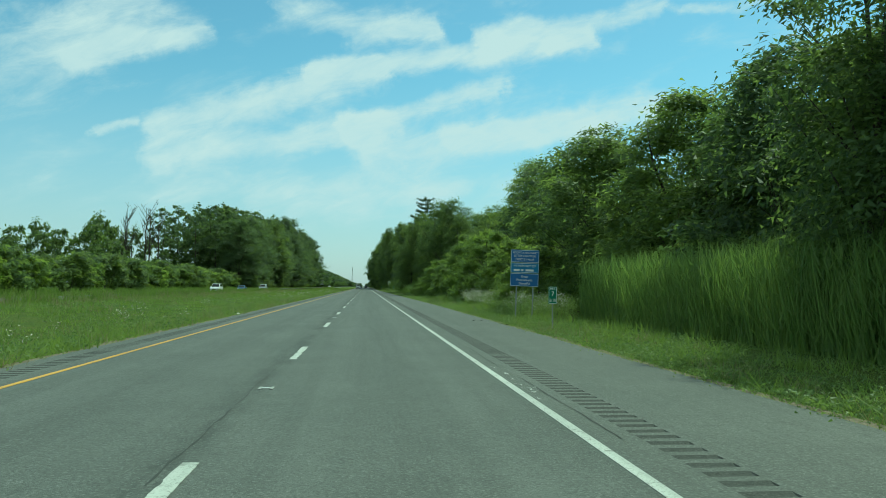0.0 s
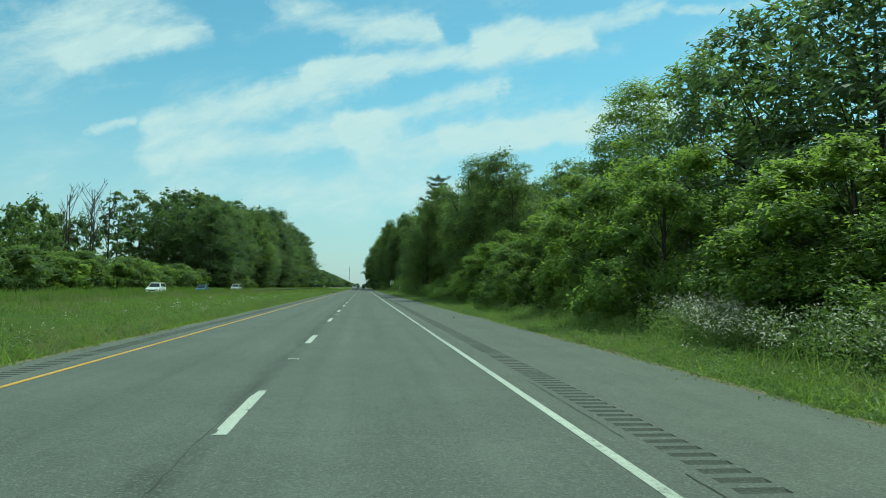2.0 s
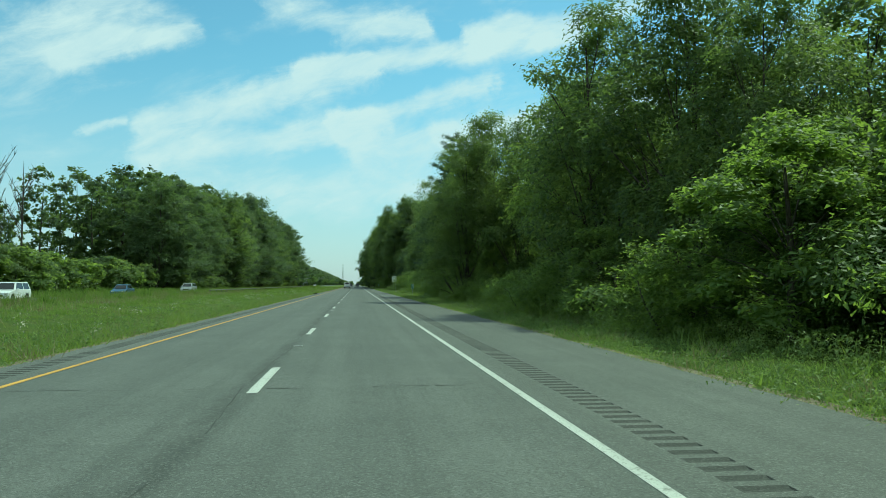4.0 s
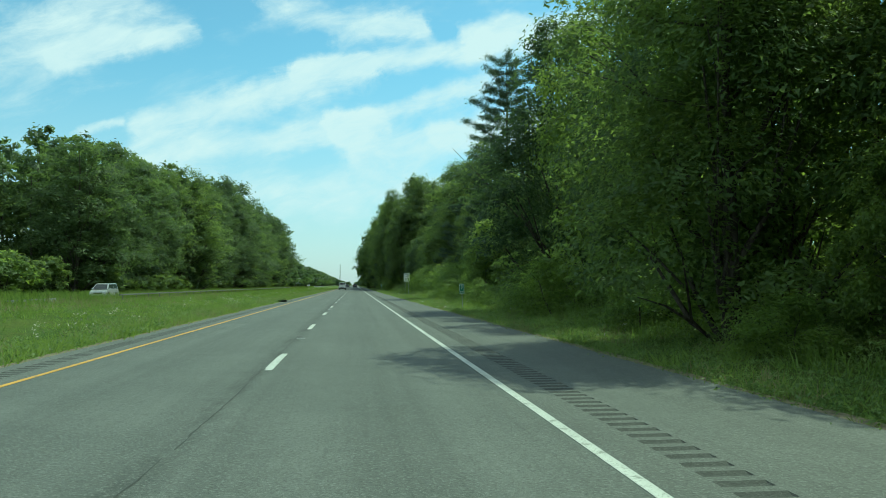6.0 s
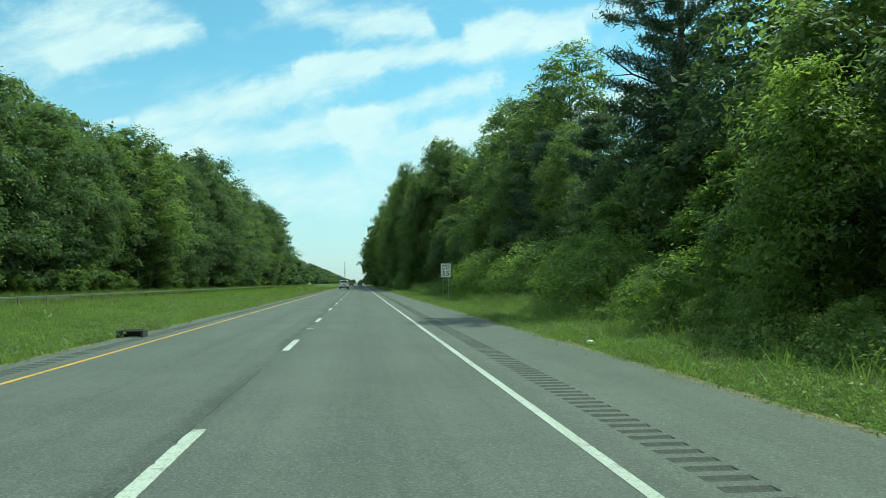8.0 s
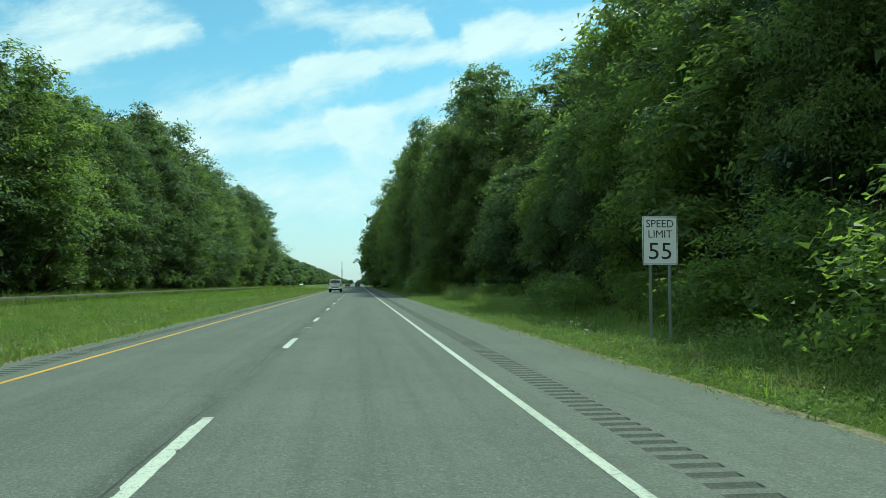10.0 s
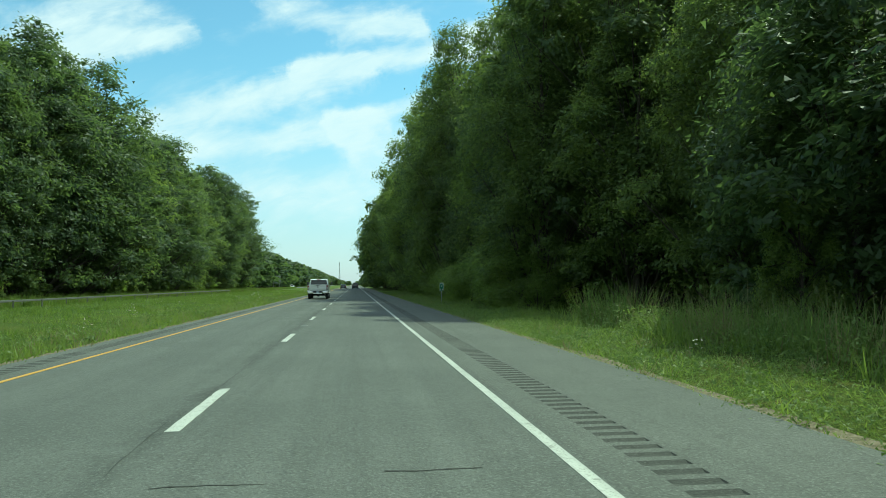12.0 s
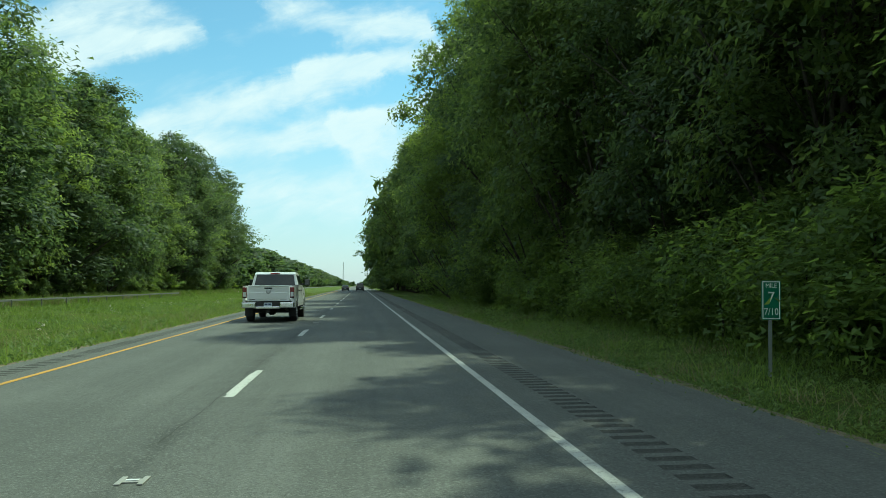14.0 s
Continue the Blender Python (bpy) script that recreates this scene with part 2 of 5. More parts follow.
reed_blades = leaf_material("reed_blades", (0.110, 0.175, 0.048), (0.220, 0.300, 0.090), (0.36, 0.46, 0.10), 0.50)


def bark_build(g):
    p = place(g)
    n = g.noise(g.vmath("MULTIPLY", p, (7.0, 7.0, 1.1)), 1.0, 6.0, 0.7)
    c = g.mix(g.ramp(n, 0.35, 0.65), (0.035, 0.030, 0.023, 1), (0.10, 0.088, 0.072, 1))
    return principled(g, c, 0.9, 0, 0.2, n, 0.8, 0.03), None


bark = material("bark", bark_build)


def soil_build(g):
    p = place(g)
    n = g.noise(p, 6.0, 6.0, 0.7)
    stones = g.noise(p, 45.0, 3.0, 0.7)
    c = g.mix(g.ramp(n, 0.35, 0.65), (0.10, 0.085, 0.055, 1), (0.21, 0.175, 0.12, 1))
    c = g.mix(g.ramp(stones, 0.55, 0.7), c, (0.32, 0.30, 0.25, 1))
    return principled(g, c, 0.95, 0, 0.2, stones, 0.8, 0.02), None


verge_soil = material("verge_soil", soil_build)


# ---- building helpers ----
def mesh_object(name, verts, faces, mat, parent=None, label="", smooth=False):
    me = bpy.data.meshes.new(name)
    me.from_pydata(verts, [], faces)
    me.materials.append(mat)
    if smooth:
        for f in me.polygons:
            f.use_smooth = True
    ob = new(name, me)
    ob.parent = parent
    if label:
        ob["label"] = label
    return ob


def part(name, bm, mat, parent=None, label="", smooth=False):
    """Links a bmesh as one mesh object under a thing or a part."""
    me = bpy.data.meshes.new(name)
    bm.to_mesh(me)
    bm.free()
    me.materials.append(mat)
    if smooth:
        for f in me.polygons:
            f.use_smooth = True
    ob = new(name, me)
    ob.parent = parent
    if label:
        ob["label"] = label
    return ob


def box(bm, x0, x1, y0, y1, z0, z1, bevel=0.0):
    r = bmesh.ops.create_cube(bm, size=1.0)
    m = Matrix.Translation(((x0 + x1) / 2, (y0 + y1) / 2, (z0 + z1) / 2)) @ Matrix.Diagonal((x1 - x0, y1 - y0, z1 - z0, 1))
    bmesh.ops.transform(bm, matrix=m, verts=r["verts"])
    if bevel:
        edges = {e for v in r["verts"] for e in v.link_edges}
        bmesh.ops.bevel(bm, geom=list(edges), offset=bevel, segments=2, affect="EDGES", profile=0.5)
    return bm


def solid(x0, x1, y0, y1, z0, z1, bevel=0.0):
    return box(bmesh.new(), x0, x1, y0, y1, z0, z1, bevel)


def thing(name, label, category, group="", at=None):
    ob = new(name)
    ob.empty_display_size = 0.2
    if at is not None:
        ob.matrix_basis = at
    return tagged(ob, label, category, group)


def raw_mesh(name, verts, polys, mat):
    """A mesh data block from numpy arrays: verts (n, 3), polys (m, 3 or 4)."""
    me = bpy.data.meshes.new(name)
    k = polys.shape[1]
    me.vertices.add(len(verts))
    me.vertices.foreach_set("co", np.ascontiguousarray(verts, dtype=np.float32).ravel())
    me.loops.add(polys.size)
    me.loops.foreach_set("vertex_index", np.ascontiguousarray(polys, dtype=np.int32).ravel())
    me.polygons.add(len(polys))
    me.polygons.foreach_set("loop_start", np.arange(0, polys.size, k, dtype=np.int32))
    me.update(calc_edges=True)
    me.materials.append(mat)
    return me


def tubes(paths, sides=6):
    """Tapered tubes: each path is a list of (point, radius). Returns verts, quads."""
    verts, faces = [], []
    for path in paths:
        base = len(verts)
        for i, (p, r) in enumerate(path):
            a = Vector(path[max(i - 1, 0)][0])
            b = Vector(path[min(i + 1, len(path) - 1)][0])
            d = (b - a).normalized()
            side = d.orthogonal().normalized()
            other = d.cross(side)
            for k in range(sides):
                an = 2 * math.pi * k / sides
                verts.append(tuple(Vector(p) + side * (r * math.cos(an)) + other * (r * math.sin(an))))
        for i in range(len(path) - 1):
            for k in range(sides):
                k2 = (k + 1) % sides
                faces.append((base + i * sides + k, base + i * sides + k2, base + (i + 1) * sides + k2, base + (i + 1) * sides + k))
    return verts, faces


def leaf_quads(rng, centres, size, flat=0.55, long=1.6, wide=0.40, out=None):
    """A small pointed leaf at each centre, facing mostly upwards."""
    n = len(centres)
    nor = rng.normal(size=(n, 3))
    nor[:, 2] = np.abs(nor[:, 2]) + flat
    if out is not None:
        nor = nor * 0.62 + out * 0.95
    nor /= np.linalg.norm(nor, axis=1)[:, None]
    a = np.cross(nor, rng.normal(size=(n, 3)))
    a /= np.linalg.norm(a, axis=1)[:, None]
    b = np.cross(nor, a)
    s = size * rng.uniform(0.65, 1.35, n)[:, None]
    length, half = s * long * 0.55, s * wide
    root = centres - a * length * 0.8
    v = np.stack([root - b * half, root + b * half + nor * s * 0.15, centres + a * length * 1.2], 1)
    return v.reshape(-1, 3), np.arange(3 * n).reshape(n, 3)


# ---- ground, road ----
def ground_height(x, y):
    """Level at the road; a shallow swale in the median, low banks at the woods."""
    z = -0.05
    if x < -5.2:
        k = min((-5.2 - x) / 9, 1.0)
        z -= 0.32 * math.sin(math.pi * k) if k < 1 else 0.0
    if -34 < x < -25:
        z -= 0.09  # bed of the opposite carriageway
    if x < -36:
        z += min((-36 - x) / 12, 1.0) * 0.7
    if x > 8.0:
        z += min((x - 8.0) / 10, 1.0) * 0.25
    return z


def build_ground():
    xs = [-3000, -900, -300, -120, -70] + [-60 + 1.5 * i for i in range(74)] + [55, 80, 140, 320, 900, 3000]
    ys = [-400, -120, -40] + [-20 + 8 * i for i in range(80)] + [680, 760, 900, 1200, 1700, 2600, 4800]
    verts = [(x, y, ground_height(x, y) + 0.04 * noise.noise((x * 0.4, y * 0.4, 0)) * (x < -6 or x > 8)) for y in ys for x in xs]
    n = len(xs)
    faces = [(j * n + i, j * n + i + 1, (j + 1) * n + i + 1, (j + 1) * n + i) for j in range(len(ys) - 1) for i in range(n - 1)]
    ob = mesh_object("ground", verts, faces, grass_ground, smooth=True)
    tagged(ob, "grassy ground along the highway and under the woods", "ground", kind="structure")


build_ground()
FAR, NEAR = 2400.0, -60.0


def edge_x(y):
    """Where the asphalt of the right-hand shoulder ends."""
    keys = ((-60, 7.0), (10, 7.0), (60, 7.25), (135, 6.95), (185, 6.6), (255, 6.45), (2400, 6.45))
    for a, b in zip(keys, keys[1:]):
        if y <= b[0]:
            return a[1] + (b[1] - a[1]) * max(0.0, (y - a[0]) / (b[0] - a[0]))
    return keys[-1][1]


def strip(name, x0, x1, z, mat, label, category, y0=NEAR, y1=FAR, ragged=0.0, thick=0.3, parent=None, follow=False):
    """A long slab beside the others; ragged lets its right (+) or left (-) edge wander."""
    bm = bmesh.new()
    steps = 420 if ragged else 30
    rows = []
    for i in range(steps + 1):
        k = i / steps
        y = y0 + (y1 - y0) * (k * k if ragged else k)
        w = abs(ragged) * (noise.noise((y * 0.35, x0, 3.0)) + 0.6 * noise.noise((y * 1.7, x1, 8.0))) if ragged else 0.0
        a = x0 + (w if ragged < 0 else 0.0) + (edge_x(y) - 7.0 if follow and x0 > 6 else 0.0)
        b = x1 + (w if ragged > 0 else 0.0) + (edge_x(y) - 7.0 if follow else 0.0)
        rows.append([bm.verts.new(p) for p in ((a, y, z - thick), (a, y, z), (b, y, z), (b, y, z - thick))])
    for r, s in zip(rows, rows[1:]):
        for k in range(3):
            bm.faces.new((r[k], s[k], s[k + 1], r[k + 1]))
    ob = part(name, bm, mat, parent)
    if parent is None:
        tagged(ob, label, category, kind="structure")
    return ob


lanes = strip("road", -3.80, 3.80, 0.0, asphalt, "worn grey asphalt carriageway with two lanes", "road")
right_shoulder = strip("road_shoulder", 4.63, 7.0, -0.002, shoulder_asphalt, "paler grey asphalt shoulder with a milled rumble strip", "road shoulder", ragged=0.10, follow=True)
left_shoulder = strip("road_shoulder", -4.86, -4.52, -0.002, shoulder_asphalt, "narrow grey asphalt shoulder beside the median", "road shoulder", ragged=-0.07)
strip("road_shoulder", 3.803, 4.20, -0.002, shoulder_asphalt, "band of grey asphalt beside the white edge line", "road shoulder")
strip("road_shoulder", -4.12, -3.803, -0.002, shoulder_asphalt, "band of grey asphalt beside the yellow line", "road shoulder")
strip("road_shoulder", 4.20, 4.63, -0.002, shoulder_asphalt, "band of asphalt farther along the shoulder", "road shoulder", y0=470.6)
strip("road_shoulder", -4.52, -4.12, -0.002, shoulder_asphalt, "band of asphalt farther along the median shoulder", "road shoulder", y0=470.6)
strip("verge_soil", 6.85, 7.26, -0.016, verge_soil, "strip of bare gravelly soil between asphalt and grass", "soil", ragged=0.22, y1=700, follow=True)
strip("verge_soil", -5.12, -4.8, -0.016, verge_soil, "strip of bare gravelly soil beside the median shoulder", "soil", ragged=-0.18, y1=700)
opposite = strip("road", -33.6, -25.6, -0.05, asphalt, "asphalt carriageway for the opposite traffic behind the median", "road")
edge_line = strip("edge_line", 3.604, 3.722, 0.006, white_line, "worn solid white edge line on the asphalt", "road marking", thick=0.005)
median_line = strip("edge_line", -3.735, -3.635, 0.006, yellow_line, "worn solid yellow line beside the median", "road marking", thick=0.005)

def dash_mesh(seed):
    """A dash of thick paint whose long edges have crumbled here and there."""
    rng = random.Random(seed)
    bm = bmesh.new()
    n, rows, bite = 40, [], [0.0, 0.0]
    for i in range(n + 1):
        for s in (0, 1):
            if rng.random() < (0.10 if s == 0 else 0.04):
                bite[s] = rng.uniform(0.008, 0.035)
            elif rng.random() < 0.4:
                bite[s] = 0.0
        a = -0.075 + bite[0] + rng.uniform(-0.004, 0.004)
        b = 0.075 - bite[1] + rng.uniform(-0.004, 0.004)
        y = 3.2 * i / n
        rows.append([bm.verts.new(p) for p in ((a, y, 0.001), (a, y, 0.007), (b, y, 0.007), (b, y, 0.001))])
    for r, q in zip(rows, rows[1:]):
        for k in range(3):
            bm.faces.new((r[k], q[k], q[k + 1], r[k + 1]))
    for r in (rows[0], rows[-1]):
        bm.faces.new(r)
    bmesh.ops.recalc_face_normals(bm, faces=bm.faces)
    me = bpy.data.meshes.new("lane_dash")
    bm.to_mesh(me)
    bm.free()
    me.materials.append(white_line)
    return me


# lane dashes: ten feet of paint, thirty of gap
DASHES = [dash_mesh(i) for i in range(6)]
for k in range(-4, 110):
    d = new("lane_dash", DASHES[(k * 5 + k // 4) % 6])
    d.location = (0.0, k * 12.192, 0.0)
    tagged(d, "white dash between the two lanes, worn thermoplastic paint", "road marking", "dashes of the lane line", "structure")


# ---- trees ----
def envelope(rng, h, r, base, lobes):
    """Lobes of a crown: centres and radii of overlapping leafy masses, fullest at half height."""
    out = []
    for i in range(lobes):
        k = (i + 0.5) / lobes
        z = base + (h - base) * (0.03 + 0.89 * k)
        wide = r * (1.0 - 0.75 * abs(k - 0.42) ** 1.4 * 1.5)
        an = i * 2.4 + rng.uniform(-0.5, 0.5)
        off = wide * (rng.uniform(0.30, 0.70) if i % 3 else rng.uniform(0.75, 1.05))
        out.append((off * math.cos(an), off * math.sin(an), z, wide * (rng.uniform(0.42, 0.60) if i % 3 else rng.uniform(0.26, 0.40))))
    out.append((0, 0, h - r * 0.35, r * 0.38))
    return out


def tree_meshes(name, seed, h, r, base, leaves, size, mat, lobes=12, trunk=0.22, limbs=True):
    """The trunk with limbs, and the crown of single leaves, of one broad-leaved tree."""
    rng = np.random.default_rng(seed)
    masses = envelope(rng, h, r, base, lobes)
    paths = []
    lean = rng.normal(0, 0.25, 2)
    top = h * 0.86
    spine = []
    for i in range(7):
        k = i / 6
        p = (lean[0] * k * 2 + 0.12 * rng.normal() * k, lean[1] * k * 2 + 0.12 * rng.normal() * k, top * k - 0.25)
        spine.append((p, trunk * (1.25 if i == 0 else 1.0) * (1 - 0.86 * k)))
    paths.append(spine)
    for cx, cy, cz, cr in masses[:-1] if limbs else []:
        k = min(max((cz - cr * 1.2) / top, 0.12), 0.85)
        s = Vector(spine[int(k * 6)][0])
        e = Vector((cx, cy, cz))
        m = s.lerp(e, 0.5) + Vector((0, 0, -0.12 * (e - s).length))
        w = trunk * (1 - 0.8 * k) * 0.5
        paths.append([(tuple(s), w), (tuple(m), w * 0.7), (tuple(e), w * 0.3)])
        for _ in range(2):
            tip = e + Vector(rng.normal(0, cr * 0.5, 3))
            paths.append([(tuple(m), w * 0.45), (tuple(m.lerp(tip, 0.5) + Vector((0, 0, 0.1))), w * 0.3), (tuple(tip), w * 0.1)])
    tv, tf = tubes(paths, 4)
    wood = raw_mesh("trunk", np.array(tv), np.array(tf), bark)
    # leaves sit in tufts on the outside of each mass, thin and ragged towards the rim
    vol = np.array([m[3] ** 2 for m in masses])
    counts = (leaves * vol / vol.sum()).astype(int)
    pts, outs = [], []
    for (cx, cy, cz, cr), n in zip(masses, counts):
        tufts = max(8, int(n // 32))
        d = rng.normal(size=(tufts, 3))
        d /= np.linalg.norm(d, axis=1)[:, None]
        d[:, 2] = np.where(d[:, 2] < -0.5, -d[:, 2], d[:, 2])
        rad = cr * rng.uniform(0.72, 1.12, tufts)
        c = np.array([cx, cy, cz]) + d * rad[:, None] * np.array([1.0, 1.0, 0.88])
        which = rng.integers(0, tufts, n)
        tight = (0.145 + 0.135 * cr) * rng.uniform(0.6, 1.3, tufts)[which][:, None]
        pts.append(c[which] + rng.normal(size=(n, 3)) * np.array([1.0, 1.0, 0.6]) * tight)
        outs.append(d[which])
    pts, outs = np.concatenate(pts), np.concatenate(outs)
    pts[:, 2] = np.maximum(pts[:, 2], 0.15)
    v, f = leaf_quads(rng, pts, size, out=outs)
    return wood, raw_mesh("crown", v, f, mat)


def dome_meshes(seed, h, r, leaves, size, mat):
    """A small tree grown over by vines: leafy sprays on a dome, hollow and shady inside."""
    rng = np.random.default_rng(seed)
    masses = []
    n = 26
    for i in range(n):
        up = 0.02 + 0.96 * (i + 0.5) / n
        an = i * 2.39996
        flat = math.sqrt(max(0.0, 1 - up * up))
        k = rng.uniform(0.66, 0.92)
        masses.append((r * k * flat * math.cos(an), r * k * flat * math.sin(an), 0.3 + (h - 0.3) * k * up, r * rng.uniform(0.17, 0.30)))
    paths = [[((0, 0, -0.3), 0.16), ((0.1, -0.1, h * 0.4), 0.11), ((0, 0.1, h * 0.8), 0.03)]]
    for cx, cy, cz, cr in masses:
        s, e = Vector((0.05, 0, min(cz * 0.6, h * 0.5))), Vector((cx, cy, cz))
        paths.append([(tuple(s), 0.035), (tuple(s.lerp(e, 0.5) + Vector((0, 0, 0.2))), 0.022), (tuple(e), 0.008)])
    tv, tf = tubes(paths, 4)
    pts, outs = [], []
    vol = np.array([q[3] ** 2 for q in masses])
    for (cx, cy, cz, cr), c in zip(masses, (leaves * vol / vol.sum()).astype(int)):
        tufts = max(6, c // 22)
        d = rng.normal(size=(tufts, 3))
        d[:, 2] = np.abs(d[:, 2])
        d += np.array([cx, cy, cz * 0.6]) / r
        d /= np.linalg.norm(d, axis=1)[:, None]
        core = np.array([cx, cy, cz]) + d * cr * rng.uniform(0.5, 1.3, tufts)[:, None]
        which = rng.integers(0, tufts, c)
        pts.append(core[which] + rng.normal(size=(c, 3)) * np.array([0.17, 0.17, 0.12]) * rng.uniform(0.6, 1.5, tufts)[which][:, None])
        outs.append(d[which] * 0.8 + np.array([0, 0, 0.1]))
    pts, outs = np.concatenate(pts), np.concatenate(outs)
    pts[:, 2] = np.maximum(pts[:, 2], 0.1)
    v, f = leaf_quads(rng, pts, size, long=1.3, wide=0.5, out=outs)
    return raw_mesh("trunk", np.array(tv), np.array(tf), bark), raw_mesh("crown", v, f, mat)


def make_tree(name, label, category, group, wood, crown, m):
    ob = thing(name, label, category, group, m)
    new("trunk", wood).parent = ob
    new("crown", crown).parent = ob
    return ob


def pine_meshes(seed, h, r, base, mat, tufts=30, n=27000, size=0.15, broad=False):
    rng = np.random.default_rng(seed)
    paths = [[((0, 0, -0.2), 0.30), ((0.1, 0.05, h * 0.5), 0.18), ((0, 0, h), 0.03)]]
    pts = []
    z = base
    while z < h - 0.5:
        k = (z - base) / (h - base)
        reach = r * (1 - k) ** 0.7 * rng.uniform(0.7, 1.1) + 0.5
        if broad:   # an old pine with a wide, irregular head
            reach = r * (0.45 + 0.75 * math.sin(math.pi * (0.1 + 0.85 * k))) * rng.uniform(0.75, 1.1)
        for a in range(5):
            an = a * 1.257 + z * 2.1 + rng.uniform(-0.3, 0.3)
            L = reach * rng.uniform(0.55, 1.1)
            e = Vector((L * math.cos(an), L * math.sin(an), z + 0.22 * L))
            paths.append([((0, 0, z), 0.055), (tuple(Vector((0, 0, z)).lerp(e, 0.5) - Vector((0, 0, 0.08 * L))), 0.035), (tuple(e), 0.012)])
            c = max(4, int(tufts * L / r))
            t = rng.uniform(0.3, 1.05, c)
            pts.append(np.stack([e.x * t, e.y * t, z + 0.22 * L * t * t], 1) + rng.normal(0, 0.13, (c, 3)))
        z += rng.uniform(0.7, 1.25)
    c = np.concatenate(pts)
    rep = max(1, n // len(c))
    pts = np.repeat(c, rep, 0) + rng.normal(size=(len(c) * rep, 3)) * np.array([0.24, 0.24, 0.11])
    v, f = leaf_quads(rng, pts, size, 0.3, 2.2, 0.20)
    tv, tf = tubes(paths, 5)
    return raw_mesh("trunk", np.array(tv), np.array(tf), bark), raw_mesh("crown", v, f, mat)


def stretch(x, y, z, turn, k, kz=None):
    return pose(x, y, z, 0, 0, turn) @ Matrix.Diagonal((k, k, kz or k, 1))


G = ground_height
place_rng = random.Random(11)
R = place_rng.uniform

# patterns of trees, each made near its true height
SMALL = [tree_meshes("t", 20 + i, 9.5, 3.4, 0.4, 18000, 0.135, m, 14, 0.15) for i, m in enumerate((leaves_green, leaves_bright, leaves_green, leaves_dark))]
MIDDLE = [tree_meshes("t", 30 + i, 14.0, 4.0, 0.4, 33000, 0.123, m, 20, 0.22) for i, m in enumerate((leaves_green, leaves_dark, leaves_green, leaves_bright))]
HIGH = [tree_meshes("t", 60 + i, 22.0, 4.7, 0.3, 46000, 0.140, m, 26, 0.30) for i, m in enumerate((leaves_green, leaves_dark, leaves_bright))]
HIGH_MID = [tree_meshes("t", 80 + i, 22.0, 5.4, 0.6, 19000, 0.215, m, 24, 0.30) for i, m in enumerate((leaves_green, leaves_dark, leaves_green))]
OPPOSITE = [tree_meshes("t", 85 + i, 22.0, 5.4, 0.6, 22000, 0.205, m, 28, 0.30) for i, m in enumerate((leaves_dark, leaves_dark, leaves_dark, leaves_green))]
BACK_MID = [tree_meshes("t", 40 + i, 15.0, 5.0, 0.3, 11500, 0.20, m, 17, 0.25) for i, m in enumerate((leaves_green, leaves_dark, leaves_green))]
FAR_LEAF = [tree_meshes("t", 90 + i, 10.0, 4.0, 0.0, 1600, 0.42, m, 12, 0.2, False) for i, m in enumerate((leaves_green, leaves_dark))]
DEEP = [tree_meshes("t", 93 + i, 16.0, 5.0, 0.2, 3300, 0.33, m, 14, 0.25, False) for i, m in enumerate((leaves_green, leaves_dark))]
FAR_TALL = [tree_meshes("t", 95 + i, 30.0, 7.5, 2.0, 2600, 0.66, m, 18, 0.4, False) for i, m in enumerate((leaves_green, leaves_dark))]
BUSH = [tree_meshes("t", 100 + i, 3.0, 1.9, 0.0, 6800, 0.076, leaves_shrub, 9, 0.06, False) for i in range(3)]
NEAREST = [tree_meshes("t", 35, 14.0, 4.0, 0.4, 52000, 0.092, leaves_green, 22, 0.22)]
DOME = [dome_meshes(140 + i, 7.0, 3.4, 20000, 0.115, m) for i, m in enumerate((leaves_shrub, leaves_bright))]
FARTHEST = [tree_meshes("t", 130, 10.0, 4.0, 0.0, 640, 0.8, leaves_green, 11, 0.2, False)]
LOW = [tree_meshes("t", 120, 4.5, 2.6, 0.0, 1300, 0.21, leaves_green, 9, 0.07, False)]
HEDGE = [tree_meshes("t", 110 + i, 5.5, 3.4, 0.0, 3600, 0.26, m, 10, 0.08) for i, m in enumerate((leaves_bright, leaves_green))]

EDGE = "broad-leaved tree with a leafy green crown down to the ground"
TALL = "tall broad-leaved tree with a dense dark green crown"
VINES = "dome-shaped small tree overgrown with sunlit yellow-green vines"
BACK = "broad-leaved tree with a green crown deep in the woods"


def right_profile(y):
    """Distance of the trees from the lane line and their height, along the right-hand woods."""
    keys = [(-30, 18.5, 10), (36, 17.5, 9.5), (44, 15.0, 9.5), (75, 14.8, 10), (107, 14.0, 10.5), (112, 14.4, 14.5), (142, 14.9, 15.0), (151, 14.0, 15.0), (162, 13.6, 15.4), (168, 12.6, 16.4), (177, 13.8, 15.6),
            (182, 16.0, 10.5), (212, 16.5, 10.5), (222, 18.0, 11.5), (240, 18.0, 12.9), (250, 16.4, 13.2), (306, 15.8, 13.0), (312, 14.2, 21.5), (320, 13.0, 25.5), (360, 12.6, 27.0), (545, 12.4, 27)]
    for a, b in zip(keys, keys[1:]):
        if a[0] <= y <= b[0]:
            k = (y - a[0]) / (b[0] - a[0])
            return a[1] + (b[1] - a[1]) * k, a[2] + (b[2] - a[2]) * k
    return keys[-1][1], keys[-1][2]


def plant(patterns, tall, name, label, category, group, x, y, h, full=1.0):
    wood, crown = patterns[place_rng.randrange(len(patterns))]
    k = h / tall
    return make_tree(name, label, category, group, wood, crown, stretch(x, y, G(x, y) - 0.05, R(0, 360), k * full, k))


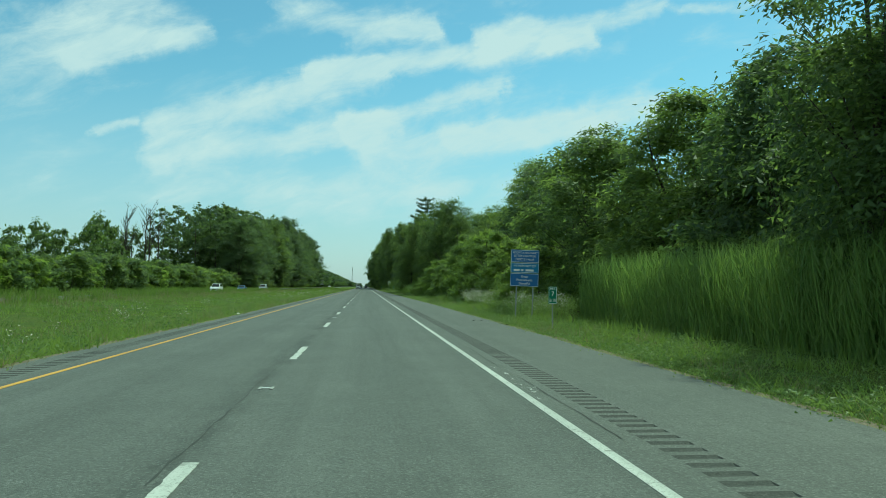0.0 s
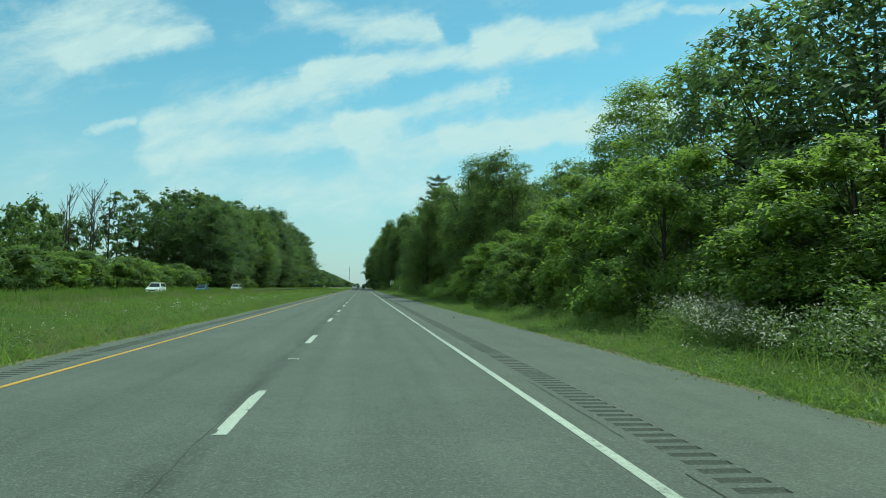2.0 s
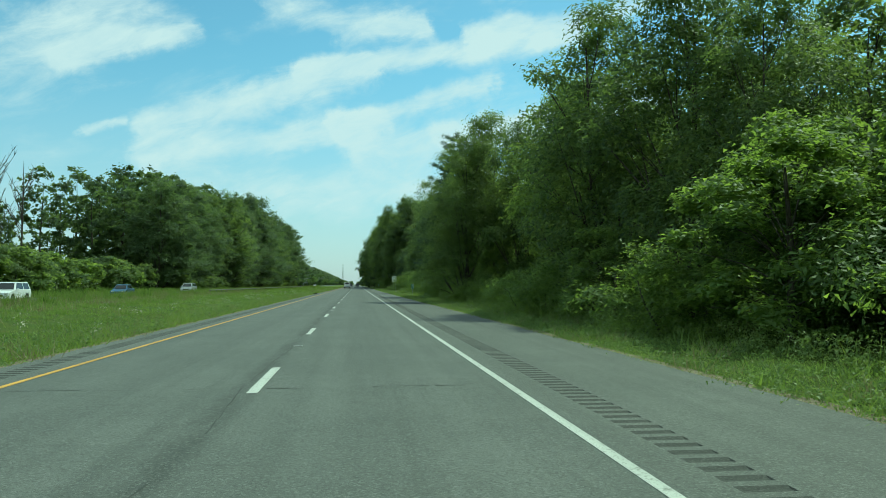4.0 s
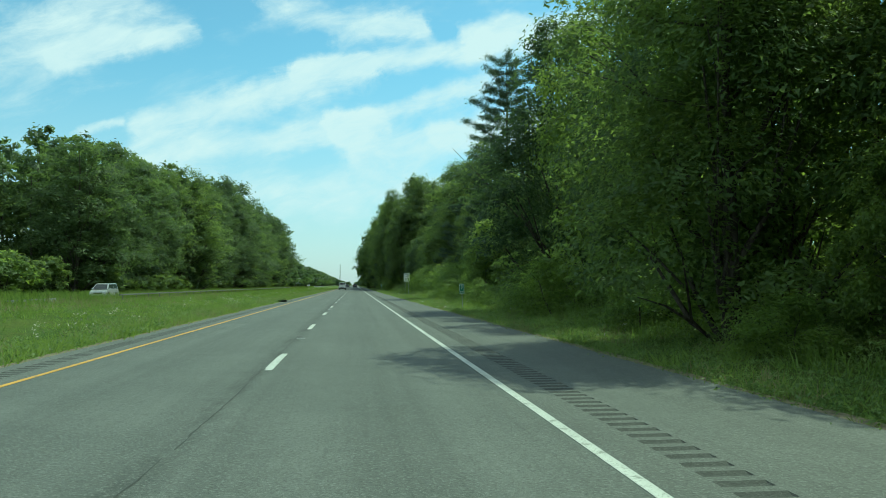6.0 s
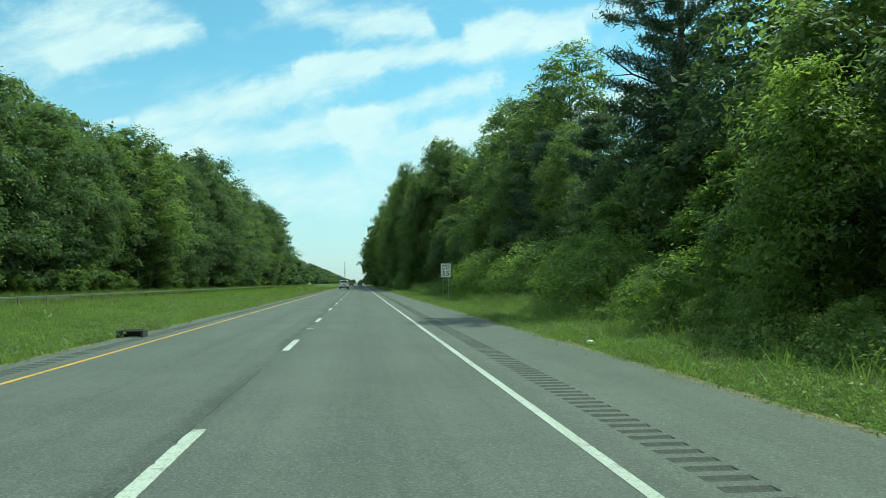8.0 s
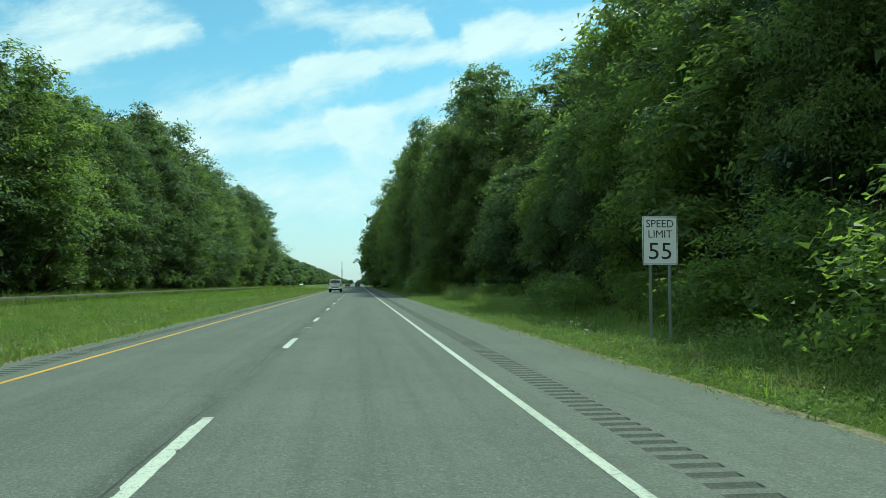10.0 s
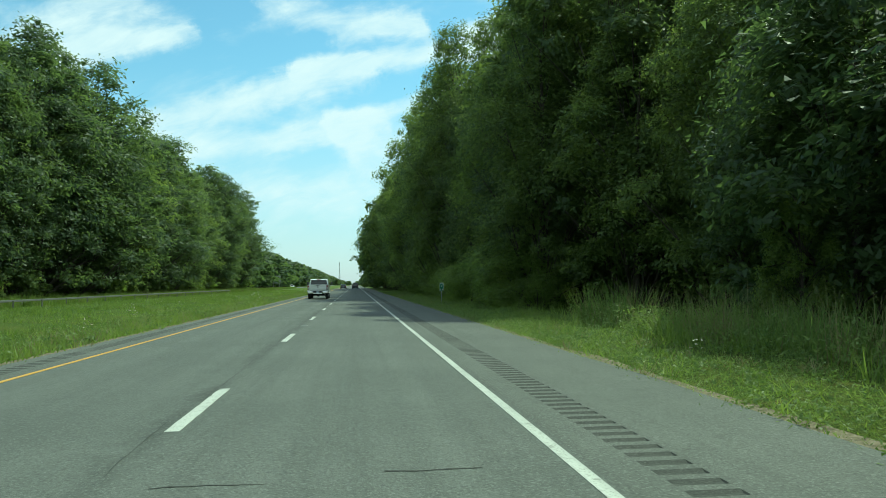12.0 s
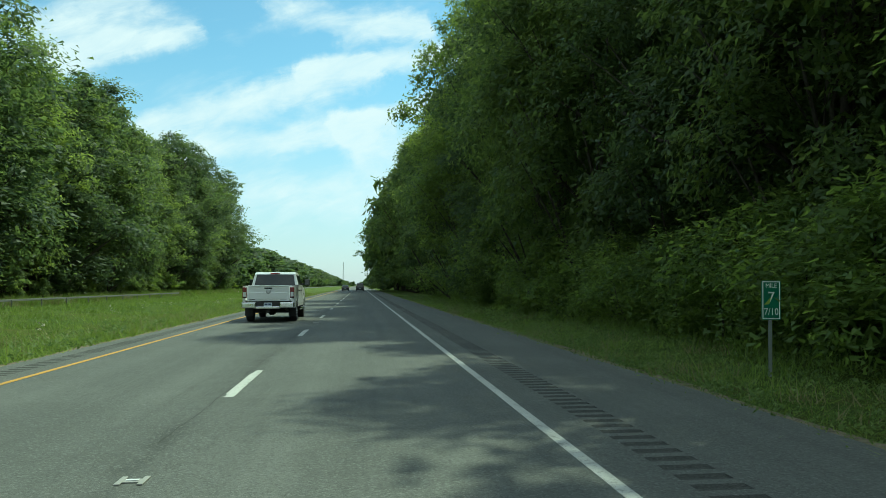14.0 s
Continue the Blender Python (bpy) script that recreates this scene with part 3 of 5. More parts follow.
def arrays(me):
    v = np.empty(len(me.vertices) * 3, np.float32)
    me.vertices.foreach_get("co", v)
    f = np.empty(len(me.loops), np.int32)
    me.loops.foreach_get("vertex_index", f)
    return v.reshape(-1, 3), f.reshape(-1, len(me.polygons[0].vertices))


class Woods:
    """Far trees that nobody could count, joined into one object of leaves and one of trunks."""

    def __init__(self, patterns, tall):
        self.tall, self.wood, self.leaf = tall, [], []
        self.shapes = [(arrays(w), arrays(c)) for w, c in patterns]

    def add(self, x, y, h, full=1.0):
        k = h / self.tall
        m = np.array(stretch(x, y, G(x, y) - 0.05, R(0, 360), k * full, k))
        pick = self.shapes[place_rng.randrange(len(self.shapes))]
        for (v, f), store in zip(pick, (self.wood, self.leaf)):
            store.append((v @ m[:3, :3].T + m[:3, 3], f))

    def link(self, name, label, category, leaf=None):
        ob = tagged(new(name), label, category, kind="stuff")
        for part_name, store, mat in (("trunks", self.wood, bark), ("crowns", self.leaf, leaf or leaves_green)):
            n, vs, fs = 0, [], []
            for v, f in store:
                vs.append(v), fs.append(f + n)
                n += len(v)
            c = new(part_name, raw_mesh(part_name, np.concatenate(vs), np.concatenate(fs), mat))
            tagged(c, kind="stuff").parent = ob


# right-hand woods: the edge, then a second row, then the depth
y = 4.0
while y < 470:
    x, h = right_profile(y)
    if 154 < y < 162:   # a gap that lets the sun onto the verge
        y = 162.0
    x, h = x + R(-0.9, 1.6), h * (R(0.66, 1.16) if h < 13 else R(0.84, 1.12) if y < 300 else R(0.78, 1.12))
    if h < 13 and (43 < y < 111 or 190 < y < 236 and place_rng.random() < 0.5):
        plant(DOME, 7.0, "broadleaf_tree", VINES, "tree", "trees along the edge of the woods", x + R(0.0, 2.0), y, h * (R(0.42, 0.6) if y < 66 else R(0.6, 0.92)), R(0.9, 1.15))
    elif h < 11.5:
        plant(SMALL, 9.5, "broadleaf_tree", EDGE, "tree", "trees along the edge of the woods", x, y, h, R(0.95, 1.2))
    elif h < 17.5:
        plant(MIDDLE, 14.0, "broadleaf_tree", EDGE, "tree", "trees along the edge of the woods", x, y, h, R(0.74, 1.0))
    else:
        plant(HIGH if y < 395 else HIGH_MID, 22.0, "broadleaf_tree", TALL, "tree", "trees along the edge of the woods", x, y, h, R(0.76, 1.0))
    y += R(4.0, 5.6) if h < 13 else R(5.8, 8.4)
y = 6.0
while y < 400:
    x, h = right_profile(y)
    h = 25 if 276 < y < 310 else 22.5 if 244 < y < 310 else 15.5 if 44 < y < 90 else 17 if 184 < y < 214 else max(h * 1.08, 11)
    x += 9.0 if 276 < y < 310 else 4.4 if 244 < y < 310 else 6.8 if 58 < y < 90 else 12 if 44 < y < 84 else 3.5 if 184 < y < 214 else 9.0 if 84 < y < 112 else R(8, 10.5)
    plant(BACK_MID if h < 18 else HIGH_MID, 15.0 if h < 18 else 22.0, "broadleaf_tree", BACK, "tree", "trees deep in the woods", x, y, h * R(0.9, 1.08), 1.1)
    y += R(6.5, 9.0)

plant(MIDDLE, 14.0, "broadleaf_tree", EDGE, "tree", "trees along the edge of the woods", 13.6, 12.5, 11.5, 0.95)
for x, y, h, wide in ((13.2, 69.5, 7.3, 0.95), (14.4, 61.5, 4.6, 1.05), (12.4, 54.0, 2.3, 1.3), (11.9, 87.5, 4.4, 1.1), (12.6, 93.5, 5.4, 1.15), (12.2, 80.5, 2.9, 1.2), (13.8, 78.5, 8.6, 0.8), (12.4, 105.0, 5.6, 1.1), (11.6, 116.0, 4.0, 1.1), (13.0, 46.0, 5.2, 1.1), (13.2, 290.5, 4.2, 0.6), (11.6, 157.5, 4.4, 0.65), (12.2, 146.0, 5.0, 0.6), (12.6, 186.0, 4.0, 0.8)):
    plant(DOME, 7.0, "broadleaf_tree", VINES, "tree", "trees along the edge of the woods", x, y, h, wide)
plant(HIGH, 22.0, "broadleaf_tree", TALL, "tree", "trees deep in the woods", 26.6, 109.0, 20.8, 1.32)
plant(SMALL, 9.5, "broadleaf_tree", "small tree wrapped in pale green vines", "tree", "", 12.4, 195.0, 6.8, 0.9)
woods = Woods(FAR_LEAF, 10.0)
thicket = Woods(LOW, 4.5)
tall_woods = Woods(FAR_TALL, 30.0)
deep_woods = Woods(DEEP, 16.0)
for deep, step in ((15, 6.5), (25, 8.0)):
    y = -20.0
    while y < 560:
        x, h = right_profile(y)
        (deep_woods if y < 400 else woods).add(x + deep + R(-2, 3), y, max(h * 1.0, 10) * R(0.85, 1.05), 1.0)
        y += step * R(0.8, 1.2)
# a low thicket closes the view between the trunks
for x0, k in ((5.0, 1.0), (10.5, 1.3)):
    y = -20.0
    while y < 560:
        thicket.add(right_profile(y)[0] + x0 + R(-1, 1), y, 4.5 * k * R(0.7, 1.2), 1.1)
        y += R(3.0, 4.4) * k
y = 470.0
while y < 548:
    x, h = right_profile(y)
    woods.add(x + R(-1.0, 1.0), y, h * R(0.9, 1.1), 0.75)
    y += R(3.5, 5.0)
# left-hand woods, behind their front row
for x0, step, hh in ((-47, 6.0, 29.5), (-55, 8.0, 31.0), (-65, 10.0, 31.0)):
    y = 258.0
    while y < 556:
        tall_woods.add(x0 + R(-2, 2), y, hh * R(0.9, 1.12) * min(0.80 + (y - 255) / 330, 1.14), 0.9)
        y += step * R(0.8, 1.2)
for x0 in (-43, -52):
    y = 255.0
    while y < 556:
        woods.add(x0 + R(-1, 1), y, 6.5 * R(0.7, 1.2), 1.4)
        y += R(4, 6)
# lower woods farther along the highway on both sides
far_woods = Woods(FARTHEST, 10.0)
for x0, h0, y0, step in ((-40, 14, 555, 9), (-50, 17, 560, 12), (14, 9, 560, 9), (23, 12, 575, 12), (-24, 8, 1300, 14), (-12, 7, 1700, 10), (5, 7, 1750, 9), (14, 8, 1720, 9)):
    y = y0
    while y < 1900:
        far_woods.add(x0 + R(-3, 3), y, h0 * R(0.75, 1.2), 1.2)
        y += step * R(0.8, 1.5)
far_woods.link("woods", "distant low green woods where the highway runs to the horizon", "woods", leaves_dark)
# the woods that stand back behind the hedge
for y0, y1, x0, hh in ((60, 255, -95, 17), (60, 255, -110, 19), (205, 262, -72, 17), (222, 262, -84, 20)):
    y = y0
    while y < y1:
        woods.add(x0 + R(-5, 5), y, hh * R(0.7, 1.15), 0.7)
        y += R(7, 13)
thicket.link("thicket", "dense green undergrowth between the trunks of the woods", "undergrowth")
deep_woods.link("woods", "green depth of the broad-leaved woods behind their edge", "woods")
tall_woods.link("woods", "tall green broad-leaved woods behind the opposite carriageway", "woods", leaves_dark)
woods.link("woods", "dense green broad-leaved woods on both sides of the highway", "woods")

y = 254.0
while y < 552:
    plant(OPPOSITE, 22.0, "broadleaf_tree", TALL, "tree", "trees along the opposite carriageway", -39.5 + R(-1.5, 1.5), y, R(23.5, 30) * min(0.82 + (y - 255) / 330, 1.2), R(0.85, 1.3))
    y += R(5.5, 8.0)
# hedge of overgrown shrubs beside the opposite carriageway
y = 28.0
while y < 246:
    plant(HEDGE, 5.5, "shrub", "overgrown leafy shrub in a hedge beside the carriageway", "shrub", "shrubs of the hedge", -43 + R(-1.5, 1.5), y, R(4.6, 6.4), R(0.95, 1.2))
    y += R(3.4, 5.2)
y = 256.0
while y < 548:
    plant(HEDGE, 5.5, "shrub", "leafy shrub at the foot of the opposite woods", "shrub", "shrubs along the opposite woods", -36.6 + R(-0.8, 0.8), y, R(2.0, 5.0), R(0.9, 1.2))
    y += R(4.5, 8.0)
# shrubs and vines at the foot of the woods
for y0, y1, step, x0, hh in ((40, 70, 3.8, 13.6, 2.6), (70, 108, 3.8, 12.8, 2.6), (108, 178, 5.0, 10.6, 2.0), (168, 176, 2.6, 10.8, 1.1), (176, 200, 2.6, 10.8, 1.5), (200, 244, 3.4, 12.4, 3.0), (246, 280, 4.2, 11.4, 1.6), (312, 400, 2.8, 11.4, 2.6), (318, 400, 5.0, 12.6, 4.0)):
    y = y0
    while y < y1:
        plant(BUSH, 3.0, "shrub", "leafy green shrub at the foot of the woods", "shrub", "shrubs at the foot of the woods", x0 + R(-0.6, 0.9), y, hh * R(0.6, 1.35), R(0.9, 1.3))
        y += step * R(0.7, 1.3)


def bare_tree(seed, x, y, h):
    """A dead tree: bare upright branches."""
    rng = random.Random(seed)
    paths = [[((0, 0, -0.2), 0.25), ((0.2, 0, h * 0.55), 0.16), ((0.1, 0.2, h), 0.04)]]
    for i in range(16):
        z = h * rng.uniform(0.35, 0.9)
        an, L = rng.uniform(0, 6.28), h * rng.uniform(0.14, 0.30)
        e = Vector((L * 0.55 * math.cos(an), L * 0.55 * math.sin(an), z + L * 0.9))
        s = Vector((0.15, 0, z))
        paths.append([(tuple(s), 0.09), (tuple(s.lerp(e, 0.5) + Vector((0, 0, -0.2))), 0.06), (tuple(e), 0.02)])
        for _ in range(3):
            t = s.lerp(e, rng.uniform(0.4, 0.9))
            q = t + Vector((rng.uniform(-1, 1), rng.uniform(-1, 1), rng.uniform(0.6, 1.6)))
            paths.append([(tuple(t), 0.05), (tuple(t.lerp(q, 0.5)), 0.035), (tuple(q), 0.015)])
    v, f = tubes(paths, 5)
    ob = new("dead_tree", raw_mesh("dead_tree", np.array(v), np.array(f), bark))
    ob.location = (x, y, G(x, y))
    tagged(ob, "dead grey tree with bare upright branches", "tree", "dead trees behind the hedge")


for i, (x, y, h) in enumerate(((-62, 226, 23), (-66, 236, 24), (-70, 231, 22), (-64, 243, 25), (-75, 246, 24))):
    bare_tree(i, x, y, h)
for seed, x, y, h, r, base in ((1, 18.6, 216, 27.5, 4.1, 5.0), (2, 21.0, 252, 23.0, 4.0, 9.0), (3, 17.6, 227, 13.5, 3.6, 2.0), (4, 17.0, 239, 14.0, 3.8, 2.0), (5, 20.5, 220, 16.0, 4.0, 3.0), (6, 16.8, 249, 14.5, 3.6, 2.0)):
    w, c = pine_meshes(seed, h, r, base, needles, broad=True, n=52000, tufts=40) if seed == 1 else pine_meshes(seed, h, r, base, needles)
    at = pose(x, y, G(x, y) - 0.05, 0, 0, seed * 50)
    pine = make_tree("pine_tree", "tall dark pine with layered needle branches above the woods" if h > 20 else "dark green pine with layered drooping branches", "tree", "pines in the woods", w, c, at)
    if seed == 1:
        limb = [((18.6, 216.0, 10.2), 0.10), ((17.0, 215.3, 11.7), 0.065), ((15.5, 215.0, 12.1), 0.05), ((13.8, 214.8, 13.2), 0.018)]
        twigs = [[((16.5, 215.1, 11.8), 0.04), ((15.5, 214.5, 12.8), 0.022), ((14.95, 214.4, 13.6), 0.01)], [((15.5, 215.0, 12.1), 0.035), ((14.4, 215.5, 12.1), 0.022), ((13.4, 215.7, 12.3), 0.01)]]
        back = at.inverted()
        tv, tf = tubes([[(tuple(back @ Vector(q)), k) for q, k in path] for path in [limb] + twigs], 5)
        new("dead_branch", raw_mesh("dead_branch", np.array(tv), np.array(tf), bark)).parent = pine

for x, y, h in ((17.6, 313.0, 27.0), (17.2, 321.0, 29.0), (17.0, 330.0, 29.0)):
    plant(HIGH_MID, 22.0, "broadleaf_tree", TALL, "tree", "trees deep in the woods", x, y, h, 0.9)
plant(NEAREST, 14.0, "broadleaf_tree", EDGE, "tree", "trees along the edge of the woods", 10.8, 150.6, 14.2, 1.06)

# the tree that leans out over the shoulder far ahead
w, c = HIGH_MID[1]
make_tree("broadleaf_tree", "large broad-leaved tree leaning out over the far shoulder", "tree", "", w, c, stretch(8.8, 533, -0.1, 40, 1.2, 1.15))


# ---- grasses ----
def blades(seed, n, x0, x1, y0, y1, h, w, spread=0.35, taper=1.0, bunch=0.0, lift=0.0):
    """Single grass blades as narrow triangles, denser near the road when taper > 1."""
    rng = np.random.default_rng(seed)
    x = x0 + (x1 - x0) * rng.random(n) ** taper
    y = rng.uniform(y0, y1, n)
    if bunch:
        m = max(1, n // 26)
        cx, cy = x0 + (x1 - x0) * rng.random(m) ** taper, rng.uniform(y0, y1, m)
        k = rng.integers(0, m, n)
        x, y = cx[k] + rng.normal(0, bunch, n), cy[k] + rng.normal(0, bunch, n)
    lo, hi = min(x0, x1), max(x0, x1)
    x = np.clip(x, lo, hi + 0.4)
    if 6.9 < lo < 7.5:
        x += np.array([(edge_x(b) - 7.0) for b in y]) * np.clip((hi - x) / (hi - lo), 0, 1)
    z = np.array([G(a, 0) for a in x]) - 0.03 + lift * rng.random(n)
    hh = h * rng.uniform(0.45, 1.3, n)
    an = rng.uniform(0, 6.283, n)
    base = np.stack([x, y, z], 1)
    side = np.stack([np.cos(an), np.sin(an), np.zeros(n)], 1) * (w * rng.uniform(0.6, 1.4, n))[:, None]
    tip = base + np.stack([rng.normal(0, spread, n) * hh, rng.normal(0, spread, n) * hh, hh], 1)
    v = np.stack([base - side, base + side, tip], 1).reshape(-1, 3)
    return v, np.arange(3 * n).reshape(n, 3)


def stuff(name, label, category, mat, *pieces):
    vs, fs, n = [], [], 0
    for v, f in pieces:
        vs.append(v), fs.append(f + n)
        n += len(v)
    ob = new(name, raw_mesh(name, np.concatenate(vs), np.concatenate(fs), mat))
    return tagged(ob, label, category, kind="stuff")


stuff("verge_grass", "long green grass on the verge below the woods", "grass", grass_blades,
      blades(1, 120000, 6.98, 11.5, -2, 210, 0.11, 0.010, 0.9, 1.5), blades(2, 70000, 6.98, 11.5, 210, 350, 0.11, 0.010, 0.9, 1.5), blades(32, 9000, 6.98, 11.5, 350, 430, 0.15, 0.02, 0.9, 1.3),
      blades(3, 26000, 7.2, 10.8, -2, 400, 0.30, 0.013, 0.7, 1.0, 0.16), blades(31, 12000, 9.2, 12.0, -2, 400, 0.5, 0.018, 0.35, 1.0, 0.25))
stuff("verge_grass", "rough green weeds and grass along the median edge", "grass", grass_blades,
      blades(4, 55000, -4.95, -8.5, 2, 240, 0.20, 0.015, 0.9, 1.25), blades(5, 25000, -4.95, -8.5, 240, 440, 0.22, 0.02, 0.9, 1.25),
      blades(6, 26000, -5.1, -8.0, 2, 440, 0.42, 0.016, 0.6, 1.3, 0.2))
stuff("meadow_grass", "tall green meadow grass on the wide median", "grass", grass_blades,
      blades(7, 120000, -8.0, -25.4, 5, 480, 0.26, 0.022, 0.6, 0.9, 0.35), blades(8, 40000, -23.0, -25.4, 20, 600, 0.75, 0.03, 0.25, 1.0, 0.3),
      blades(9, 30000, -34.0, -40.0, 30, 560, 0.8, 0.05, 0.3, 1.0, 0.3))
stuff("seeding_grass", "pale seeding grass and weeds on both verges", "grass", dry_blades,
      blades(10, 16000, -5.0, -9.0, 2, 440, 0.42, 0.012, 0.5, 1.3, 0.25), blades(11, 9000, 7.1, 10.5, -2, 400, 0.30, 0.010, 0.5, 1.2, 0.2),
      blades(12, 9000, -23.0, -25.3, 20, 560, 0.85, 0.02, 0.3, 1.0, 0.4), blades(36, 700, 10.1, 12.2, 283, 302, 1.3, 0.010, 0.3, 1.0, 0.3), blades(34, 5000, -13.0, -23.0, 30, 260, 0.5, 0.02, 0.4, 0.6, 0.5))
stuff("reeds", "dense stand of tall green reeds beside the verge", "reeds", reed_blades,
      blades(13, 36000, 11.4, 20.0, 2, 31, 2.5, 0.020, 0.14, 1.2), blades(33, 46000, 11.3, 20.0, 1.6, 31.2, 0.62, 0.019, 0.38, 1.3, 0.0, 2.3), blades(14, 1500, 10.2, 12.0, 285, 293, 1.05, 0.014, 0.30, 1.0, 0.28), blades(15, 600, 10.3, 11.8, 297, 300.5, 1.3, 0.016, 0.3, 1.0, 0.25))


def low_weeds(seed, n, x0, x1, y0, y1, h, size, taper=1.0):
    """Broad leaves of low weeds, in cushions of uneven height."""
    rng = np.random.default_rng(seed)
    m = n // 30
    cx, cy = x0 + (x1 - x0) * rng.random(m) ** taper, rng.uniform(y0, y1, m)
    tall, wide = h * rng.uniform(0.25, 1.2, m), rng.uniform(0.08, 0.30, m)
    k = rng.integers(0, m, n)
    x, y = cx[k] + rng.normal(0, 1, n) * wide[k], cy[k] + rng.normal(0, 1, n) * wide[k]
    if 6.9 < min(x0, x1) < 7.5:
        x += np.array([(edge_x(b) - 7.0) for b in y]) * np.clip((x1 - x) / (x1 - x0), 0, 1)
    z = np.array([G(a, 0) for a in x]) + tall[k] * rng.random(n) ** 0.6
    return leaf_quads(rng, np.stack([x, y, z], 1), size, 0.3)


stuff("verge_weeds", "low leafy weeds growing through the verge grass", "weeds", weed_leaves,
      low_weeds(41, 125000, 7.15, 11.0, -2, 240, 0.22, 0.036, 1.7), low_weeds(42, 60000, 7.15, 11.0, 240, 345, 0.22, 0.036, 1.7), low_weeds(45, 9000, 7.15, 11.6, 345, 420, 0.24, 0.06, 1.2),
      low_weeds(43, 45000, -5.05, -9.5, 2, 240, 0.34, 0.055, 1.3), low_weeds(44, 20000, -5.05, -9.5, 240, 420, 0.34, 0.062, 1.3))


def weed_heads(seed, n, x0, x1, y0, y1, h):
    rng = np.random.default_rng(seed)
    x, y = rng.uniform(min(x0, x1), max(x0, x1), n), rng.uniform(y0, y1, n)
    m = n // 14
    k = rng.integers(0, m, n)
    c = np.stack([x, y, h * rng.uniform(0.5, 1.1, n)], 1)[:m][k] + rng.normal(0, 0.10, (n, 3))
    return leaf_quads(rng, c, 0.04)


pale_flower = plain("pale_flowers", (0.54, 0.51, 0.42), 0.8, vary=0.4)
stuff("weed_flowers", "whitish flower heads of tall weeds on the verges", "wildflowers", pale_flower,
      weed_heads(1, 1500, 8.9, 12.2, 34, 39, 1.1), weed_heads(2, 2600, 9.3, 11.4, 49, 61, 1.05), weed_heads(3, 2200, 10.8, 12.5, 60, 66, 1.2),
      weed_heads(4, 1500, -5.6, -9.0, 10, 200, 0.55), weed_heads(5, 260, 7.4, 9.5, 40, 300, 0.3), weed_heads(6, 600, -5.6, -12.0, 200, 420, 0.6))
stuff("weed_stems", "tall leafy weeds in front of the woods", "weeds", weed_leaves,
      low_weeds(20, 11000, 8.9, 12.4, 34, 39, 1.0, 0.045), low_weeds(21, 30000, 10.4, 13.2, 45, 66, 1.0, 0.048),
      low_weeds(22, 20000, 9.8, 11.8, 262, 300, 0.7, 0.048), low_weeds(23, 36000, 9.6, 12.6, 186, 245, 0.75, 0.05), low_weeds(24, 34000, 9.8, 12.0, 66, 180, 0.6, 0.048))


# ---- rumble strips, pavement markers, cracks ----
def rumble(x0, x1, y0, y1, z, name_label):
    """Milled grooves, 0.18 m wide, one each 0.305 m, sunk into a band of asphalt."""
    verts, faces, mats = [], [], []
    y = y0
    lines = []
    while y < y1:
        # faces flagged 1 take the groove colour, darkened for dirt and shade
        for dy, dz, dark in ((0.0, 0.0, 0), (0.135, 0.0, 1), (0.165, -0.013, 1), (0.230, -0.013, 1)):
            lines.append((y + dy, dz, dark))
        y += 0.3048
    lines.append((y, 0.0, 0))
    for yy, dz, dark in lines:
        verts += [(x0, yy, z), (x0 + 0.012, yy, z + dz), (x1 - 0.012, yy, z + dz), (x1, yy, z)]
    for i in range(len(lines) - 1):
        for k in range(3):
            a = i * 4 + k
            faces.append((a, a + 1, a + 5, a + 4))
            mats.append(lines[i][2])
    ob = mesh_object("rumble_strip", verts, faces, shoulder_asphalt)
    ob.data.materials.append(dirty_shaded_groove)
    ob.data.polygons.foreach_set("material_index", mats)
    tagged(ob, name_label, "rumble strip", kind="structure")


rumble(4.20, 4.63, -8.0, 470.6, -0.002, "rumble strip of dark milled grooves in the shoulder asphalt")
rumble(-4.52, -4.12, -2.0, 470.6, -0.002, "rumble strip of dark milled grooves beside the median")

cast_white = plain("worn_marker_casting", (0.34, 0.34, 0.32), 0.6, vary=0.4)
lens_clear = plain("marker_lens", (0.7, 0.72, 0.72), 0.25)
marker = None
for k in range(0, 20):
    at = pose(0.03, 7.83 + k * 24.384, 0.002)
    if marker is None:
        marker = thing("pavement_marker", "snowploughable metal pavement marker, worn whitish, on the lane line", "pavement marker", "pavement markers", at)
        bm = bmesh.new()
        for sx in (-1, 1):
            box(bm, sx * 0.085 - 0.022, sx * 0.085 + 0.022, -0.12, 0.12, 0.0, 0.012, 0.004)
        box(bm, -0.07, 0.07, -0.05, 0.05, 0.0, 0.009, 0.003)
        part("casting", bm, cast_white, marker)
        part("reflector", solid(-0.05, 0.05, -0.02, 0.02, 0.009, 0.016, 0.003), lens_clear, marker, "clear reflector")
    else:
        copy_thing(marker, at)

seam_mat = plain("lane_joint", (0.040, 0.042, 0.040), 0.9, vary=0.3)
bare_mat = plain("bare_asphalt", (0.085, 0.088, 0.083), 0.9, vary=0.5)
crack_mat = plain("crack_filler", (0.035, 0.036, 0.034), 0.9, vary=0.3)


